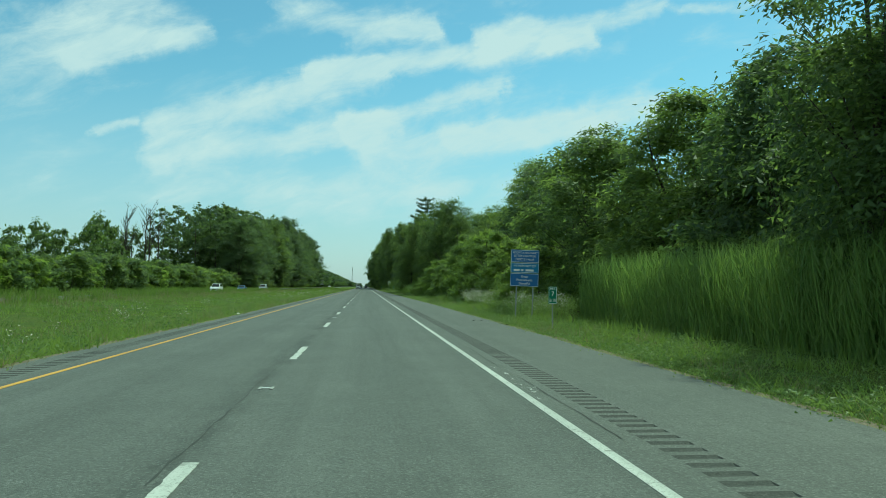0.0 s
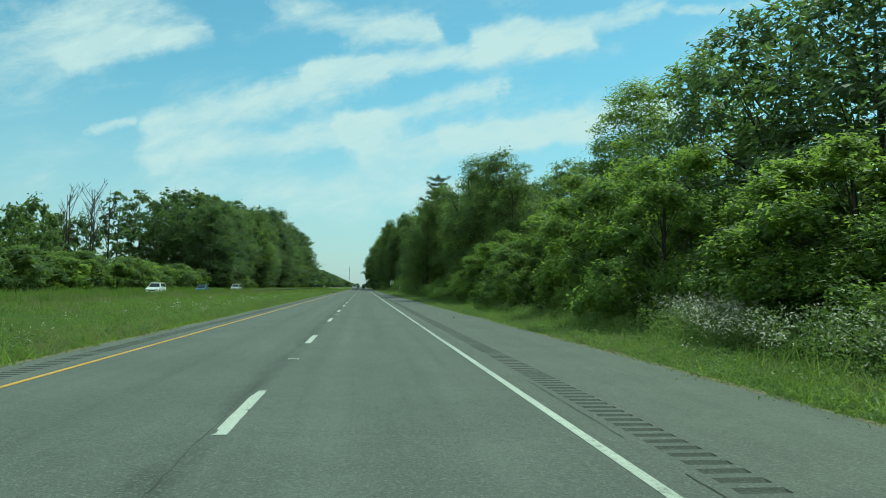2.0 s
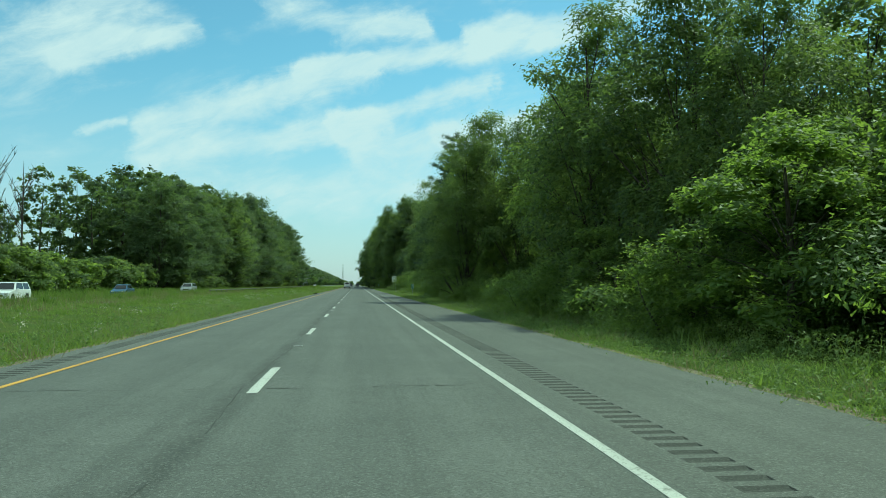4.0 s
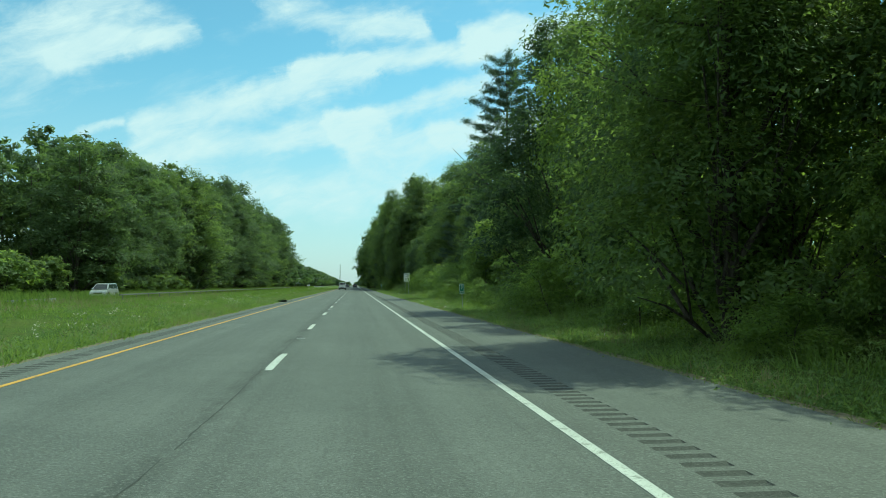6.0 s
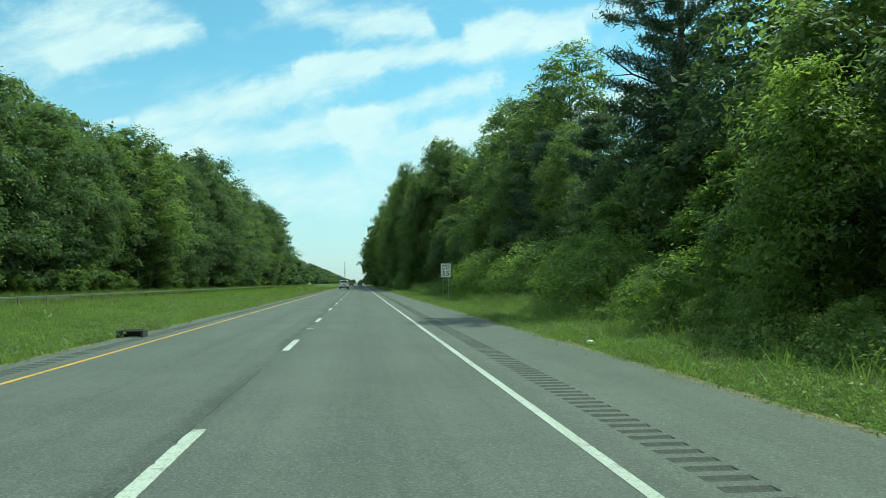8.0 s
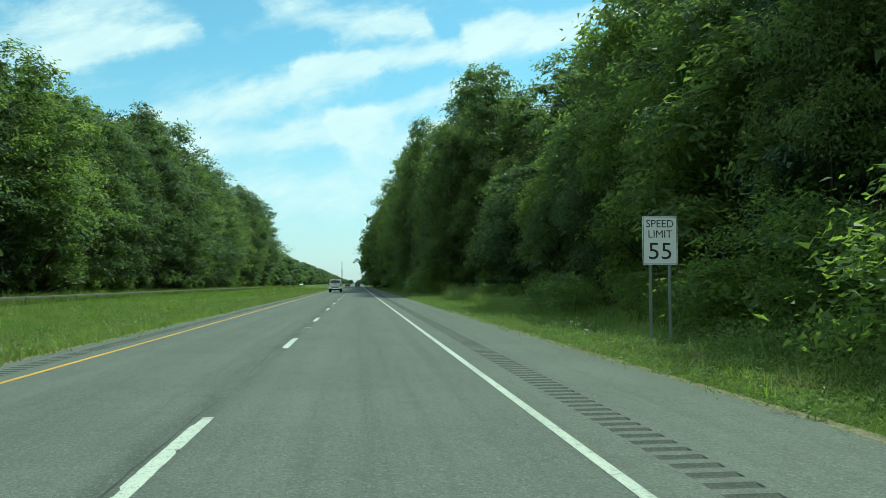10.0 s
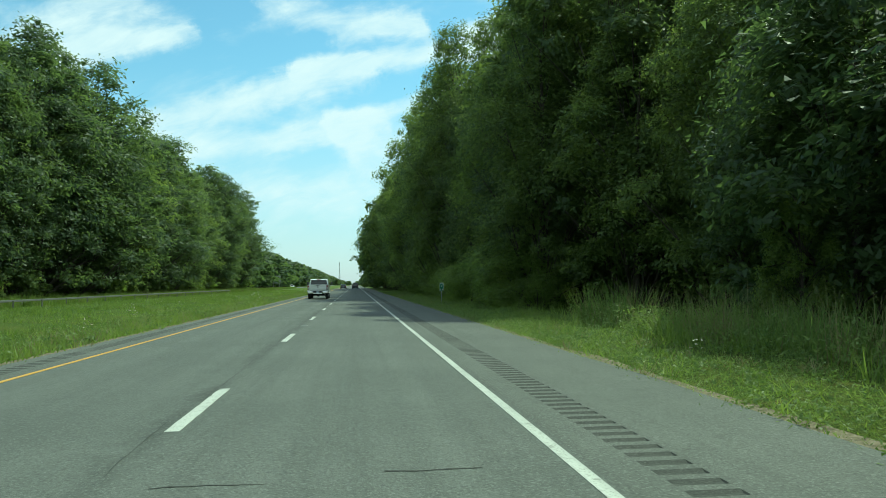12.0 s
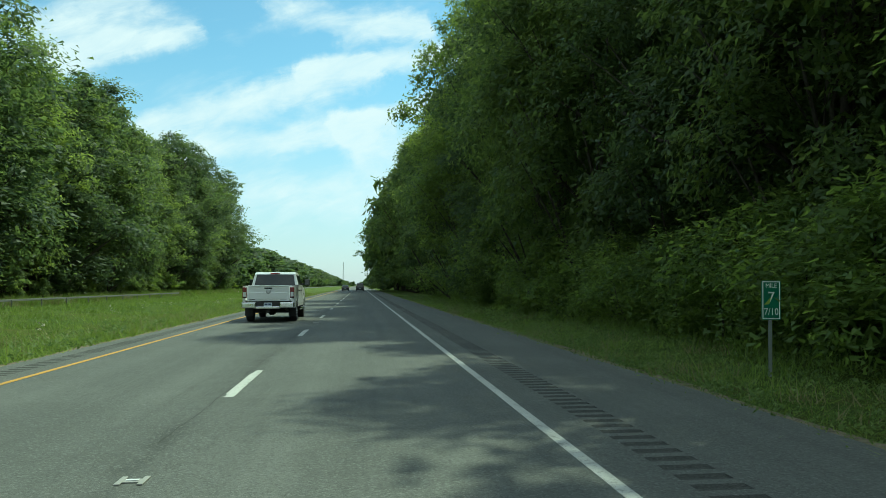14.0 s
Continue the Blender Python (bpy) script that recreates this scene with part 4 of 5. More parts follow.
def crack(x0, y0, x1, y1, w, seed, label, mat=crack_mat, z=0.0035, wander=0.03):
    rng = random.Random(seed)
    n = max(6, int(math.hypot(x1 - x0, y1 - y0) / 0.25))
    bm = bmesh.new()
    last = None
    d = Vector((x1 - x0, y1 - y0)).normalized()
    off = 0.0
    for i in range(n + 1):
        k = i / n
        off = off * 0.8 + rng.uniform(-wander, wander)
        half = w * rng.uniform(0.25, 1.0) * 0.5
        cx, cy = x0 + (x1 - x0) * k - d.y * off, y0 + (y1 - y0) * k + d.x * off
        pair = [bm.verts.new((cx - d.y * half, cy + d.x * half, z)), bm.verts.new((cx + d.y * half, cy - d.x * half, z))]
        if last:
            bm.faces.new((last[0], last[1], pair[1], pair[0]))
        last = pair
    tagged(part("road_crack", bm, mat), label, "road crack", "cracks in the road", "structure")


ACROSS, ALONG = "dark crack running across the asphalt lane", "dark crack along the joint between two asphalt lanes"
joint_rng = random.Random(8)
y = -14.0
while y < 400:
    n = joint_rng.uniform(1.5, 7.0)
    crack(-0.13 + joint_rng.uniform(-0.05, 0.05), y, -0.13 + joint_rng.uniform(-0.05, 0.05), y + n, joint_rng.uniform(0.014, 0.034), int(y) + 500, ALONG, seam_mat, wander=0.018)
    y += n + joint_rng.uniform(0.1, 2.5)
for i, (a, b, x) in enumerate(((4, 9, 4.0), (11, 15, 3.96), (29, 38, 3.95), (40, 47, 4.02), (48.5, 53, 4.05), (60, 66, 3.9), (68, 80, 3.85), (120, 128, 3.9))):
    crack(x, a, x + 0.03, b, 0.02, 40 + i, "dark crack along the asphalt beside the edge line", seam_mat, wander=0.010)
# the edge line has broken up along a joint, and splashes of old paint lie beside it
for i in range(34):
    y = 61.0 + i * 0.62
    crack(3.685 + joint_rng.uniform(-0.012, 0.018), y, 3.690 + joint_rng.uniform(-0.012, 0.018), y + joint_rng.uniform(0.15, 0.6), joint_rng.uniform(0.03, 0.07), 700 + i, "ragged break in the paint of the edge line", bare_mat, 0.0095)
for i in range(12):
    y, x = joint_rng.uniform(4.0, 11.0), 3.74 + joint_rng.uniform(0.0, 0.16)
    crack(x, y, x + joint_rng.uniform(-0.05, 0.12), y + joint_rng.uniform(0.05, 0.3), joint_rng.uniform(0.02, 0.05), 800 + i, "splash of old white paint beside the edge line", white_line, 0.0045)
for i, (xa, xb, yy) in enumerate(((-0.6, 3.0, 43.1), (-3.6, 0.0, 71.5), (-3.5, -0.3, 149.2), (-3.6, 0.1, 149.6), (-3.4, -0.8, 178.2), (0.3, 2.7, 246.4), (2.1, 2.7, 278.5), (0.35, 1.0, 278.2), (-3.4, 3.2, 98.0), (-3.4, 2.0, 208.0))):
    x = xa
    while x < xb:
        n = min(joint_rng.uniform(0.25, 1.0), xb - x + 0.2)
        crack(x, yy + joint_rng.uniform(-0.04, 0.04), x + n, yy + joint_rng.uniform(-0.05, 0.08), joint_rng.uniform(0.02, 0.05), int(x * 90 + yy * 7), ACROSS)
        x += n + joint_rng.uniform(0.05, 0.9)

# ---- signs ----
sign_blue = plain("sign_blue", (0.020, 0.115, 0.33), 0.45, vary=0.1, grain=6)
sign_teal = plain("sign_light_blue", (0.025, 0.17, 0.36), 0.45, vary=0.1, grain=6)
sign_green = plain("sign_green", (0.010, 0.15, 0.075), 0.45, vary=0.1, grain=8)
sign_white = plain("sign_white", (0.78, 0.78, 0.74), 0.5, vary=0.08, grain=8)
sign_black = plain("sign_black", (0.02, 0.02, 0.02), 0.5)
galvanised = plain("galvanised_steel", (0.33, 0.35, 0.35), 0.5, 0.7, vary=0.3)


def lettering(words, size, x, z, y, mat, parent, wide=1.0):
    curve = bpy.data.curves.new("words", "FONT")
    curve.body, curve.size, curve.align_x, curve.align_y, curve.extrude, curve.resolution_u = words, size, "CENTER", "CENTER", 0.0015, 3
    tmp = bpy.data.objects.new("words", curve)
    me = bpy.data.meshes.new_from_object(tmp)
    bpy.data.objects.remove(tmp)
    me.materials.append(mat)
    ob = new("lettering", me)
    ob.parent = parent
    ob.matrix_basis = pose(x, y, z, 90, 0, 0) @ Matrix.Diagonal((wide, 1, 1, 1))
    return ob


def rounded_plate(x0, x1, z0, z1, y0, y1, r=0.03):
    bm = bmesh.new()
    ring = []
    for cx, cz, a0 in ((x1 - r, z1 - r, 0), (x0 + r, z1 - r, 90), (x0 + r, z0 + r, 180), (x1 - r, z0 + r, 270)):
        for k in range(4):
            an = radians(a0 + 30 * k)
            ring.append((cx + r * math.cos(an), cz + r * math.sin(an)))
    a = [bm.verts.new((x, y0, z)) for x, z in ring]
    b = [bm.verts.new((x, y1, z)) for x, z in ring]
    bm.faces.new(a), bm.faces.new(list(reversed(b)))
    for i in range(len(ring)):
        j = (i + 1) % len(ring)
        bm.faces.new((a[j], a[i], b[i], b[j]))
    bmesh.ops.recalc_face_normals(bm, faces=bm.faces)
    return bm


def panel(name, x0, x1, z0, z1, mat, parent, rim=None):
    """A flat sheet with rounded corners; with rim, a border line inside its edge."""
    p = part(name, rounded_plate(x0, x1, z0, z1, 0.0, 0.012), mat, parent)
    if rim:
        bm = bmesh.new()
        t, i = 0.014, 0.015
        for q in ((x0 + i, x1 - i, z1 - i - t, z1 - i), (x0 + i, x1 - i, z0 + i, z0 + i + t), (x0 + i, x0 + i + t, z0 + i + t, z1 - i - t), (x1 - i - t, x1 - i, z0 + i + t, z1 - i - t)):
            box(bm, q[0], q[1], -0.003, 0.001, q[2], q[3])
        part("border", bm, rim, p)
    return p


def channel_post(x, z1, parent, w=0.06, y=0.03):
    bm = bmesh.new()
    box(bm, x - w / 2, x + w / 2, y, y + 0.006, -0.4, z1)
    box(bm, x - w / 2, x - w / 2 + 0.006, y + 0.006, y + 0.035, -0.4, z1)
    box(bm, x + w / 2 - 0.006, x + w / 2, y + 0.006, y + 0.035, -0.4, z1)
    return part("post", bm, galvanised, parent)


adopt = thing("adoption_sign", "blue roadside sign of three stacked panels on two steel posts", "road sign", at=pose(9.25, 33.6, -0.05, 0, 1.5, -4) @ Matrix.Diagonal((1.06, 1, 1.075, 1)))
top = panel("panel", -0.665, 0.665, 2.60, 3.19, sign_blue, adopt, sign_white)
mid = panel("panel", -0.665, 0.665, 2.12, 2.58, sign_teal, adopt, sign_white)
low = panel("panel", -0.665, 0.665, 1.50, 2.10, sign_blue, adopt, sign_white)
for words, z in (("ADOPT A HIGHWAY", 3.05), ("LITTER CONTROL", 2.90), ("NEXT 2.5 MILES", 2.74)):
    lettering(words, 0.135, 0, z, -0.002, sign_white, top, 0.95)
lettering("IN MEMORY OF", 0.15, 0, 2.44, -0.002, sign_white, mid)
bm = bmesh.new()
for a, b in ((-0.52, -0.24), (-0.16, -0.06), (0.04, 0.42)):
    box(bm, a, b, -0.003, 0.001, 2.20, 2.29)
part("name_bar", bm, sign_white, mid)
for words, z in (("Keep", 1.95), ("Pennsylvania", 1.79), ("Beautiful", 1.63)):
    lettering(words, 0.15, 0, z, -0.002, sign_white, low)
for x in (-0.36, 0.42):
    channel_post(x, 2.9, adopt)

for y, x, fraction, lean in ((24.3, 8.4, "5/10", 0), (180.5, 8.35, "6/10", -2), (330.6, 8.5, "7/10", 1)):
    m = thing("mile_marker", "green mile marker plate with white figures on a steel post", "mile marker", "mile markers", pose(x, y, -0.05, 0, lean, -6))
    p = panel("plate", -0.16, 0.16, 0.95, 1.60, sign_green, m, sign_white)
    lettering("MILE", 0.105, 0, 1.51, -0.002, sign_white, p, 0.9)
    lettering("7", 0.24, 0, 1.32, -0.002, sign_white, p)
    lettering(fraction, 0.16, 0, 1.08, -0.002, sign_white, p, 0.85)
    channel_post(0, 1.3, m, 0.05)

limit = thing("speed_limit_sign", "white speed limit sign with black figures on two posts", "road sign", at=pose(9.2, 244.3, -0.05))
p = panel("plate", -0.455, 0.455, 1.98, 3.20, sign_white, limit, sign_black)
lettering("SPEED", 0.27, 0, 3.00, -0.002, sign_black, p)
lettering("LIMIT", 0.27, 0, 2.74, -0.002, sign_black, p)
lettering("55", 0.60, 0, 2.30, -0.002, sign_black, p, 1.1)
for x in (-0.25, 0.25):
    channel_post(x, 2.9, limit)

far_sign = thing("guide_sign", "back of a large grey guide sign beside the opposite carriageway", "road sign", at=pose(-35.0, 635.0, 0.2))
part("panel", solid(-2.0, 2.0, 0.0, 0.08, 1.9, 5.6, 0.02), galvanised, far_sign)
for x in (-1.3, 1.3):
    part("post", solid(x - 0.09, x + 0.09, 0.09, 0.27, -0.8, 5.4, 0.01), galvanised, far_sign)
for z in (2.4, 3.7, 5.0):
    part("stringer", solid(-1.9, 1.9, -0.07, -0.005, z, z + 0.1), galvanised, far_sign)

# ---- mast on the horizon ----
mast = thing("radio_mast", "slender grey lattice radio mast on the far horizon", "radio mast", at=pose(-29.5, 1800, -0.3))
H = 46.0
legs = [Vector((2.0 * math.cos(a), 2.0 * math.sin(a), 0)) for a in (0.5, 2.6, 4.7)]
for a in legs:
    v, f = tubes([[(tuple(a), 0.22), (tuple(a * 0.25 + Vector((0, 0, H))), 0.16)]], 6)
    mesh_object("leg", v, f, galvanised, mast)
for i in range(15):
    paths = []
    for a, b in zip(legs, legs[1:] + legs[:1]):
        k, k2 = i / 15, (i + 1) / 15
        pa, pb = a * (1 - 0.75 * k) + Vector((0, 0, H * k)), b * (1 - 0.75 * k2) + Vector((0, 0, H * k2))
        paths.append([(tuple(pa), 0.10), (tuple(pb), 0.10)])
    v, f = tubes(paths, 4)
    mesh_object("brace", v, f, galvanised, mast)

# ---- guide rail beside the opposite carriageway ----
rail_steel = plain("weathered_rail_steel", (0.15, 0.155, 0.145), 0.7, vary=0.4)
rail = thing("guide_rail", "weathered steel box-beam guide rail on thin posts in the median grass", "guide rail")
for i in range(20):
    y0 = 214 + i * 10.5
    part("beam", solid(-22.58, -22.42, y0, y0 + 10.48, 0.42, 0.57, 0.015), rail_steel, rail)
for i in range(42):
    part("post", solid(-22.42, -22.34, 214.5 + i * 5.0, 214.58 + i * 5.0, -0.6, 0.52), rail_steel, rail)

# ---- drain inlet and litter ----
concrete_dark = plain("dirty_concrete", (0.06, 0.062, 0.058), 0.9, vary=0.4)
inlet = thing("drain_inlet", "dark grated drain inlet standing at the edge of the median shoulder", "drain inlet", at=pose(-4.72, 200.2, -0.05))
bm = bmesh.new()
for q in ((-0.36, -0.30), (0.30, 0.36)):
    box(bm, q[0], q[1], -0.25, 0.25, 0.0, 0.24, 0.01)
box(bm, -0.30, 0.30, 0.20, 0.25, 0.0, 0.24)
part("kerb_box", bm, concrete_dark, inlet)
for i in range(6):
    part("bar", solid(-0.29, 0.29, -0.24 + i * 0.075, -0.20 + i * 0.075, 0.19, 0.22), crack_mat, inlet)
lit = plain("litter_plastic", (0.75, 0.74, 0.68), 0.6)
rng = random.Random(5)
for i, (x, y) in enumerate(((7.15, 183.6), (7.3, 181.0), (-5.0, 36.0), (7.2, 196.0), (6.9, 262.0))):
    bm = bmesh.new()
    bmesh.ops.create_icosphere(bm, subdivisions=2, radius=0.09)
    for v in bm.verts:
        v.co = Vector((v.co.x * 1.3, v.co.y, v.co.z * 0.55)) * (1 + 0.35 * noise.noise(v.co * 14 + Vector((i, 0, 0))))
        v.co.z += 0.045
    o = part("litter", bm, lit)
    o.matrix_basis = pose(x, y, -0.01, 0, 0, i * 40)
    tagged(o, "crumpled whitish piece of litter at the pavement edge", "litter", "litter on the shoulder")
rubber_bit = plain("tyre_scrap", (0.02, 0.02, 0.02), 0.9)
for i, (x, y) in enumerate(((6.3, 30.4), (6.6, 30.0), (7.1, 26.6), (5.4, 172.0), (5.9, 78.0))):
    bm = solid(-0.04, 0.05, -0.03, 0.03, 0.0, 0.03, 0.008)
    for v in bm.verts:
        v.co.z += 0.02 * noise.noise(v.co * 20 + Vector((0, i, 0)))
    o = part("tyre_scrap", bm, rubber_bit)
    o.matrix_basis = pose(x, y, -0.001, 0, 0, i * 57)
    tagged(o, "small black scrap of tyre on the shoulder asphalt", "debris", "scraps on the shoulder")

# ---- vehicles ----
white_body = plain("white_car_paint", (0.74, 0.76, 0.76), 0.30, 0, 0.5, 3.0, 0.05, 0.6)
silver_body = plain("silver_car_paint", (0.45, 0.46, 0.46), 0.32, 0.4, 0.5, 3.0, 0.08, 0.6)
dark_body = plain("dark_car_paint", (0.035, 0.038, 0.042), 0.3, 0.1, 0.5, 3.0, 0.1, 0.6)
blue_body = plain("blue_car_paint", (0.05, 0.12, 0.22), 0.3, 0.2, 0.5, 3.0, 0.1, 0.6)
tinted = plain("tinted_glass", (0.012, 0.015, 0.016), 0.06, 0, 0.6, 2.0, 0.05)
tyre_rubber = plain("tyre_rubber", (0.022, 0.022, 0.022), 0.85)
chrome = plain("chrome", (0.70, 0.72, 0.73), 0.14, 1.0, 0.5, 5.0, 0.05)
alloy = plain("alloy", (0.42, 0.43, 0.44), 0.32, 0.9)
black_plastic = plain("black_plastic", (0.02, 0.021, 0.022), 0.6)
red_lens = plain("red_lens", (0.16, 0.010, 0.012), 0.18, 0, 0.6)
clear_lens = plain("clear_lens", (0.62, 0.62, 0.62), 0.15, 0, 0.6)
plate_paint = plain("plate_paint", (0.5, 0.58, 0.66), 0.5)
bar_paint = plain("plate_bar_paint", (0.03, 0.05, 0.13), 0.5)


def profile_solid(outline, x0, x1, bevel=0.0, tuck=0.0, belt=0.0):
    """A side outline (y, z) carried across from x0 to x1; above the belt line its sides lean in by tuck per metre."""
    bm = bmesh.new()
    rings = []
    for x in (x0, x1):
        rings.append([bm.verts.new((x, y, z)) for y, z in outline])
    bm.faces.new(rings[0]), bm.faces.new(list(reversed(rings[1])))
    n = len(outline)
    for i in range(n):
        j = (i + 1) % n
        bm.faces.new((rings[0][j], rings[0][i], rings[1][i], rings[1][j]))
    bmesh.ops.recalc_face_normals(bm, faces=bm.faces)
    if bevel:
        rim = [e for e in bm.edges if abs(e.verts[0].co.x - e.verts[1].co.x) < 1e-6]
        bmesh.ops.bevel(bm, geom=rim, offset=bevel, segments=2, affect="EDGES", profile=0.6)
    if tuck:
        mid_x = (x0 + x1) / 2
        for v in bm.verts:
            if v.co.z > belt:
                side = 1 if v.co.x > mid_x else -1
                v.co.x -= side * tuck * (v.co.z - belt)
    bmesh.ops.triangulate(bm, faces=[f for f in bm.faces if len(f.verts) > 4])
    return bm


def arch(y, z, r, z0):
    """Points of a wheel arch from front to back along the sill at z0."""
    half = math.acos(min(1, max(-1, (z0 - z) / r)))
    return [(y + r * math.sin(half - 2 * half * k / 8), z + r * math.cos(half - 2 * half * k / 8)) for k in range(9)]


def wheel(parent, x, y, r, w, side, rim_mat, spokes=8):
    """A wheel with a tyre and a spoked rim; side: +1 faces +x."""
    hub = part("wheel", lathe([(r * 0.30, -w * 0.2), (r * 0.30, w * 0.36), (r * 0.12, w * 0.40)], side), black_plastic, parent)
    hub.location = (x, y, r)
    t = part("tyre", lathe([(r * 0.60, -w / 2), (r * 0.90, -w / 2), (r, -w * 0.36), (r, w * 0.36), (r * 0.90, w / 2), (r * 0.60, w / 2), (r * 0.58, 0)], side, True), tyre_rubber, hub, smooth=True)
    bm = lathe([(r * 0.60, -w * 0.42), (r * 0.62, w * 0.46), (r * 0.56, w * 0.46), (r * 0.54, -w * 0.42)], side, True)
    for i in range(spokes):
        s = box(bmesh.new(), w * 0.22, w * 0.40, -r * 0.07, r * 0.07, r * 0.14, r * 0.58, r * 0.015)
        bmesh.ops.transform(s, matrix=Matrix.Diagonal((side, 1, 1, 1)), verts=s.verts)
        bmesh.ops.rotate(s, matrix=Matrix.Rotation(2 * math.pi * i / spokes, 3, "X"), verts=s.verts)
        tmp = bpy.data.meshes.new("tmp")
        s.to_mesh(tmp), s.free()
        bm.from_mesh(tmp)
        bpy.data.meshes.remove(tmp)
    bmesh.ops.recalc_face_normals(bm, faces=bm.faces)
    part("rim", bm, rim_mat, hub)
    return hub


def lathe(profile, side, closed=False, n=28):
    """A profile (radius, along) turned round the x axis."""
    bm = bmesh.new()
    rings = [[bm.verts.new((side * a, r * math.cos(2 * math.pi * k / n), r * math.sin(2 * math.pi * k / n))) for k in range(n)] for r, a in profile]
    pairs = list(zip(rings, rings[1:])) + ([(rings[-1], rings[0])] if closed else [])
    for p, q in pairs:
        for k in range(n):
            j = (k + 1) % n
            bm.faces.new((p[k], p[j], q[j], q[k]))
    if not closed:
        bm.faces.new(rings[0]), bm.faces.new(rings[-1])
    bmesh.ops.recalc_face_normals(bm, faces=bm.faces)
    return bm


def slab(corners, depth=0.012):
    """A thin pane on four corners, given round, thickened along its normal."""
    c = [Vector(p) for p in corners]
    n = (c[1] - c[0]).cross(c[2] - c[0]).normalized() * depth
    bm = bmesh.new()
    a = [bm.verts.new(p + n * 0.5) for p in c]
    b = [bm.verts.new(p - n * 0.5) for p in c]
    bm.faces.new(a), bm.faces.new(list(reversed(b)))
    for i in range(4):
        j = (i + 1) % 4
        bm.faces.new((a[j], a[i], b[i], b[j]))
    bmesh.ops.recalc_face_normals(bm, faces=bm.faces)
    return bm


def passenger_car(name, label, group, paint, m, length, width, height, kind):
    """A car with its tail at y = 0 and its nose ahead. kind: sedan, wagon or van."""
    ob = thing(name, label, "car", group, m)
    L, W, Hh, r = length, width / 2, height, 0.33
    y1, y2 = L * 0.20, L * 0.80
    sill, belt = 0.24, Hh * 0.60
    tail = belt + (0.04 if kind == "sedan" else 0.0)
    low = [(0.02, sill + 0.15), (0.0, tail * 0.75), (0.05, tail)] + [(L * 0.22, belt + 0.06), (L * 0.70, belt + 0.02), (L * 0.90, belt - 0.12), (L * 0.985, belt - 0.26), (L, sill + 0.25), (L - 0.05, sill)]
    low += arch(y2, r, r + 0.06, sill) + arch(y1, r, r + 0.06, sill)
    part("body", profile_solid(low, -W, W, 0.05, 0.10, belt * 0.7), paint, ob, smooth=False)
    rear = {"sedan": (L * 0.13, L * 0.27), "wagon": (0.06, 0.30), "van": (0.05, 0.18)}[kind]
    front = {"sedan": (L * 0.60, L * 0.74), "wagon": (L * 0.58, L * 0.72), "van": (L * 0.66, L * 0.84)}[kind]
    tuck = 0.28
    cab = [(rear[0], belt - 0.02), (rear[1], Hh - 0.04), (rear[1] + 0.25, Hh), (front[0] - 0.2, Hh), (front[0], Hh - 0.05), (front[1], belt - 0.02)]
    part("cabin", profile_solid(cab, -W * 0.95, W * 0.95, 0.03, tuck, belt), paint, ob)
    xb = lambda z: W * 0.95 - tuck * (z - belt) + 0.004
    z0, z1 = belt + 0.05, Hh - 0.10
    k0, k1 = (z0 - belt) / (Hh - belt), (z1 - belt) / (Hh - belt)
    lerp = lambda a, b, k: a + (b - a) * k
    ra, rb, fa, fb = lerp(rear[0], rear[1], k0), lerp(rear[0], rear[1], k1), lerp(front[1], front[0], k0), lerp(front[1], front[0], k1)
    part("rear_window", slab([(-xb(z0) + 0.14, ra - 0.012, z0), (xb(z0) - 0.14, ra - 0.012, z0), (xb(z1) - 0.12, rb - 0.012, z1), (-xb(z1) + 0.12, rb - 0.012, z1)]), tinted, ob)
    part("windscreen", slab([(-xb(z0) + 0.10, fa + 0.012, z0), (xb(z0) - 0.10, fa + 0.012, z0), (xb(z1) - 0.10, fb + 0.012, z1), (-xb(z1) + 0.10, fb + 0.012, z1)]), tinted, ob)
    mid_y = (rb + fb) / 2
    for s in (-1, 1):
        for a0, a1, b0, b1 in ((ra + 0.22, mid_y - 0.05, rb + 0.16, mid_y - 0.05), (mid_y + 0.05, fa - 0.22, mid_y + 0.05, fb - 0.12)):
            part("side_window", slab([(s * xb(z0), a0, z0), (s * xb(z0), a1, z0), (s * xb(z1), b1, z1), (s * xb(z1), b0, z1)]), tinted, ob)
        part("tail_light", solid(s * W * 0.80 - 0.13, s * W * 0.80 + 0.13, -0.02, 0.10, tail - 0.22, tail - 0.05, 0.02), red_lens, ob, "red tail light")
        part("headlight", solid(s * W * 0.74 - 0.17, s * W * 0.74 + 0.17, L - 0.20, L - 0.02, belt - 0.42, belt - 0.27, 0.03), clear_lens, ob, "clear headlight")
        part("mirror", solid(s * (W + 0.07) - 0.09, s * (W + 0.07) + 0.09, fa - 0.35, fa - 0.25, belt, belt + 0.14, 0.03), paint, ob)
        for yy in (y1, y2):
            wheel(ob, s * (W - 0.11), yy, r, 0.21, s, alloy)
    part("rear_bumper", solid(-W * 0.94, W * 0.94, -0.06, 0.12, sill + 0.02, sill + 0.24, 0.04), paint if kind != "van" else black_plastic, ob)
    part("grille", solid(-W * 0.5, W * 0.5, L - 0.03, L + 0.01, sill + 0.2, belt - 0.42, 0.02), black_plastic, ob)
    part("license_plate", solid(-0.15, 0.15, -0.075, -0.061, sill + 0.3, sill + 0.45), plate_paint, ob)
    return ob


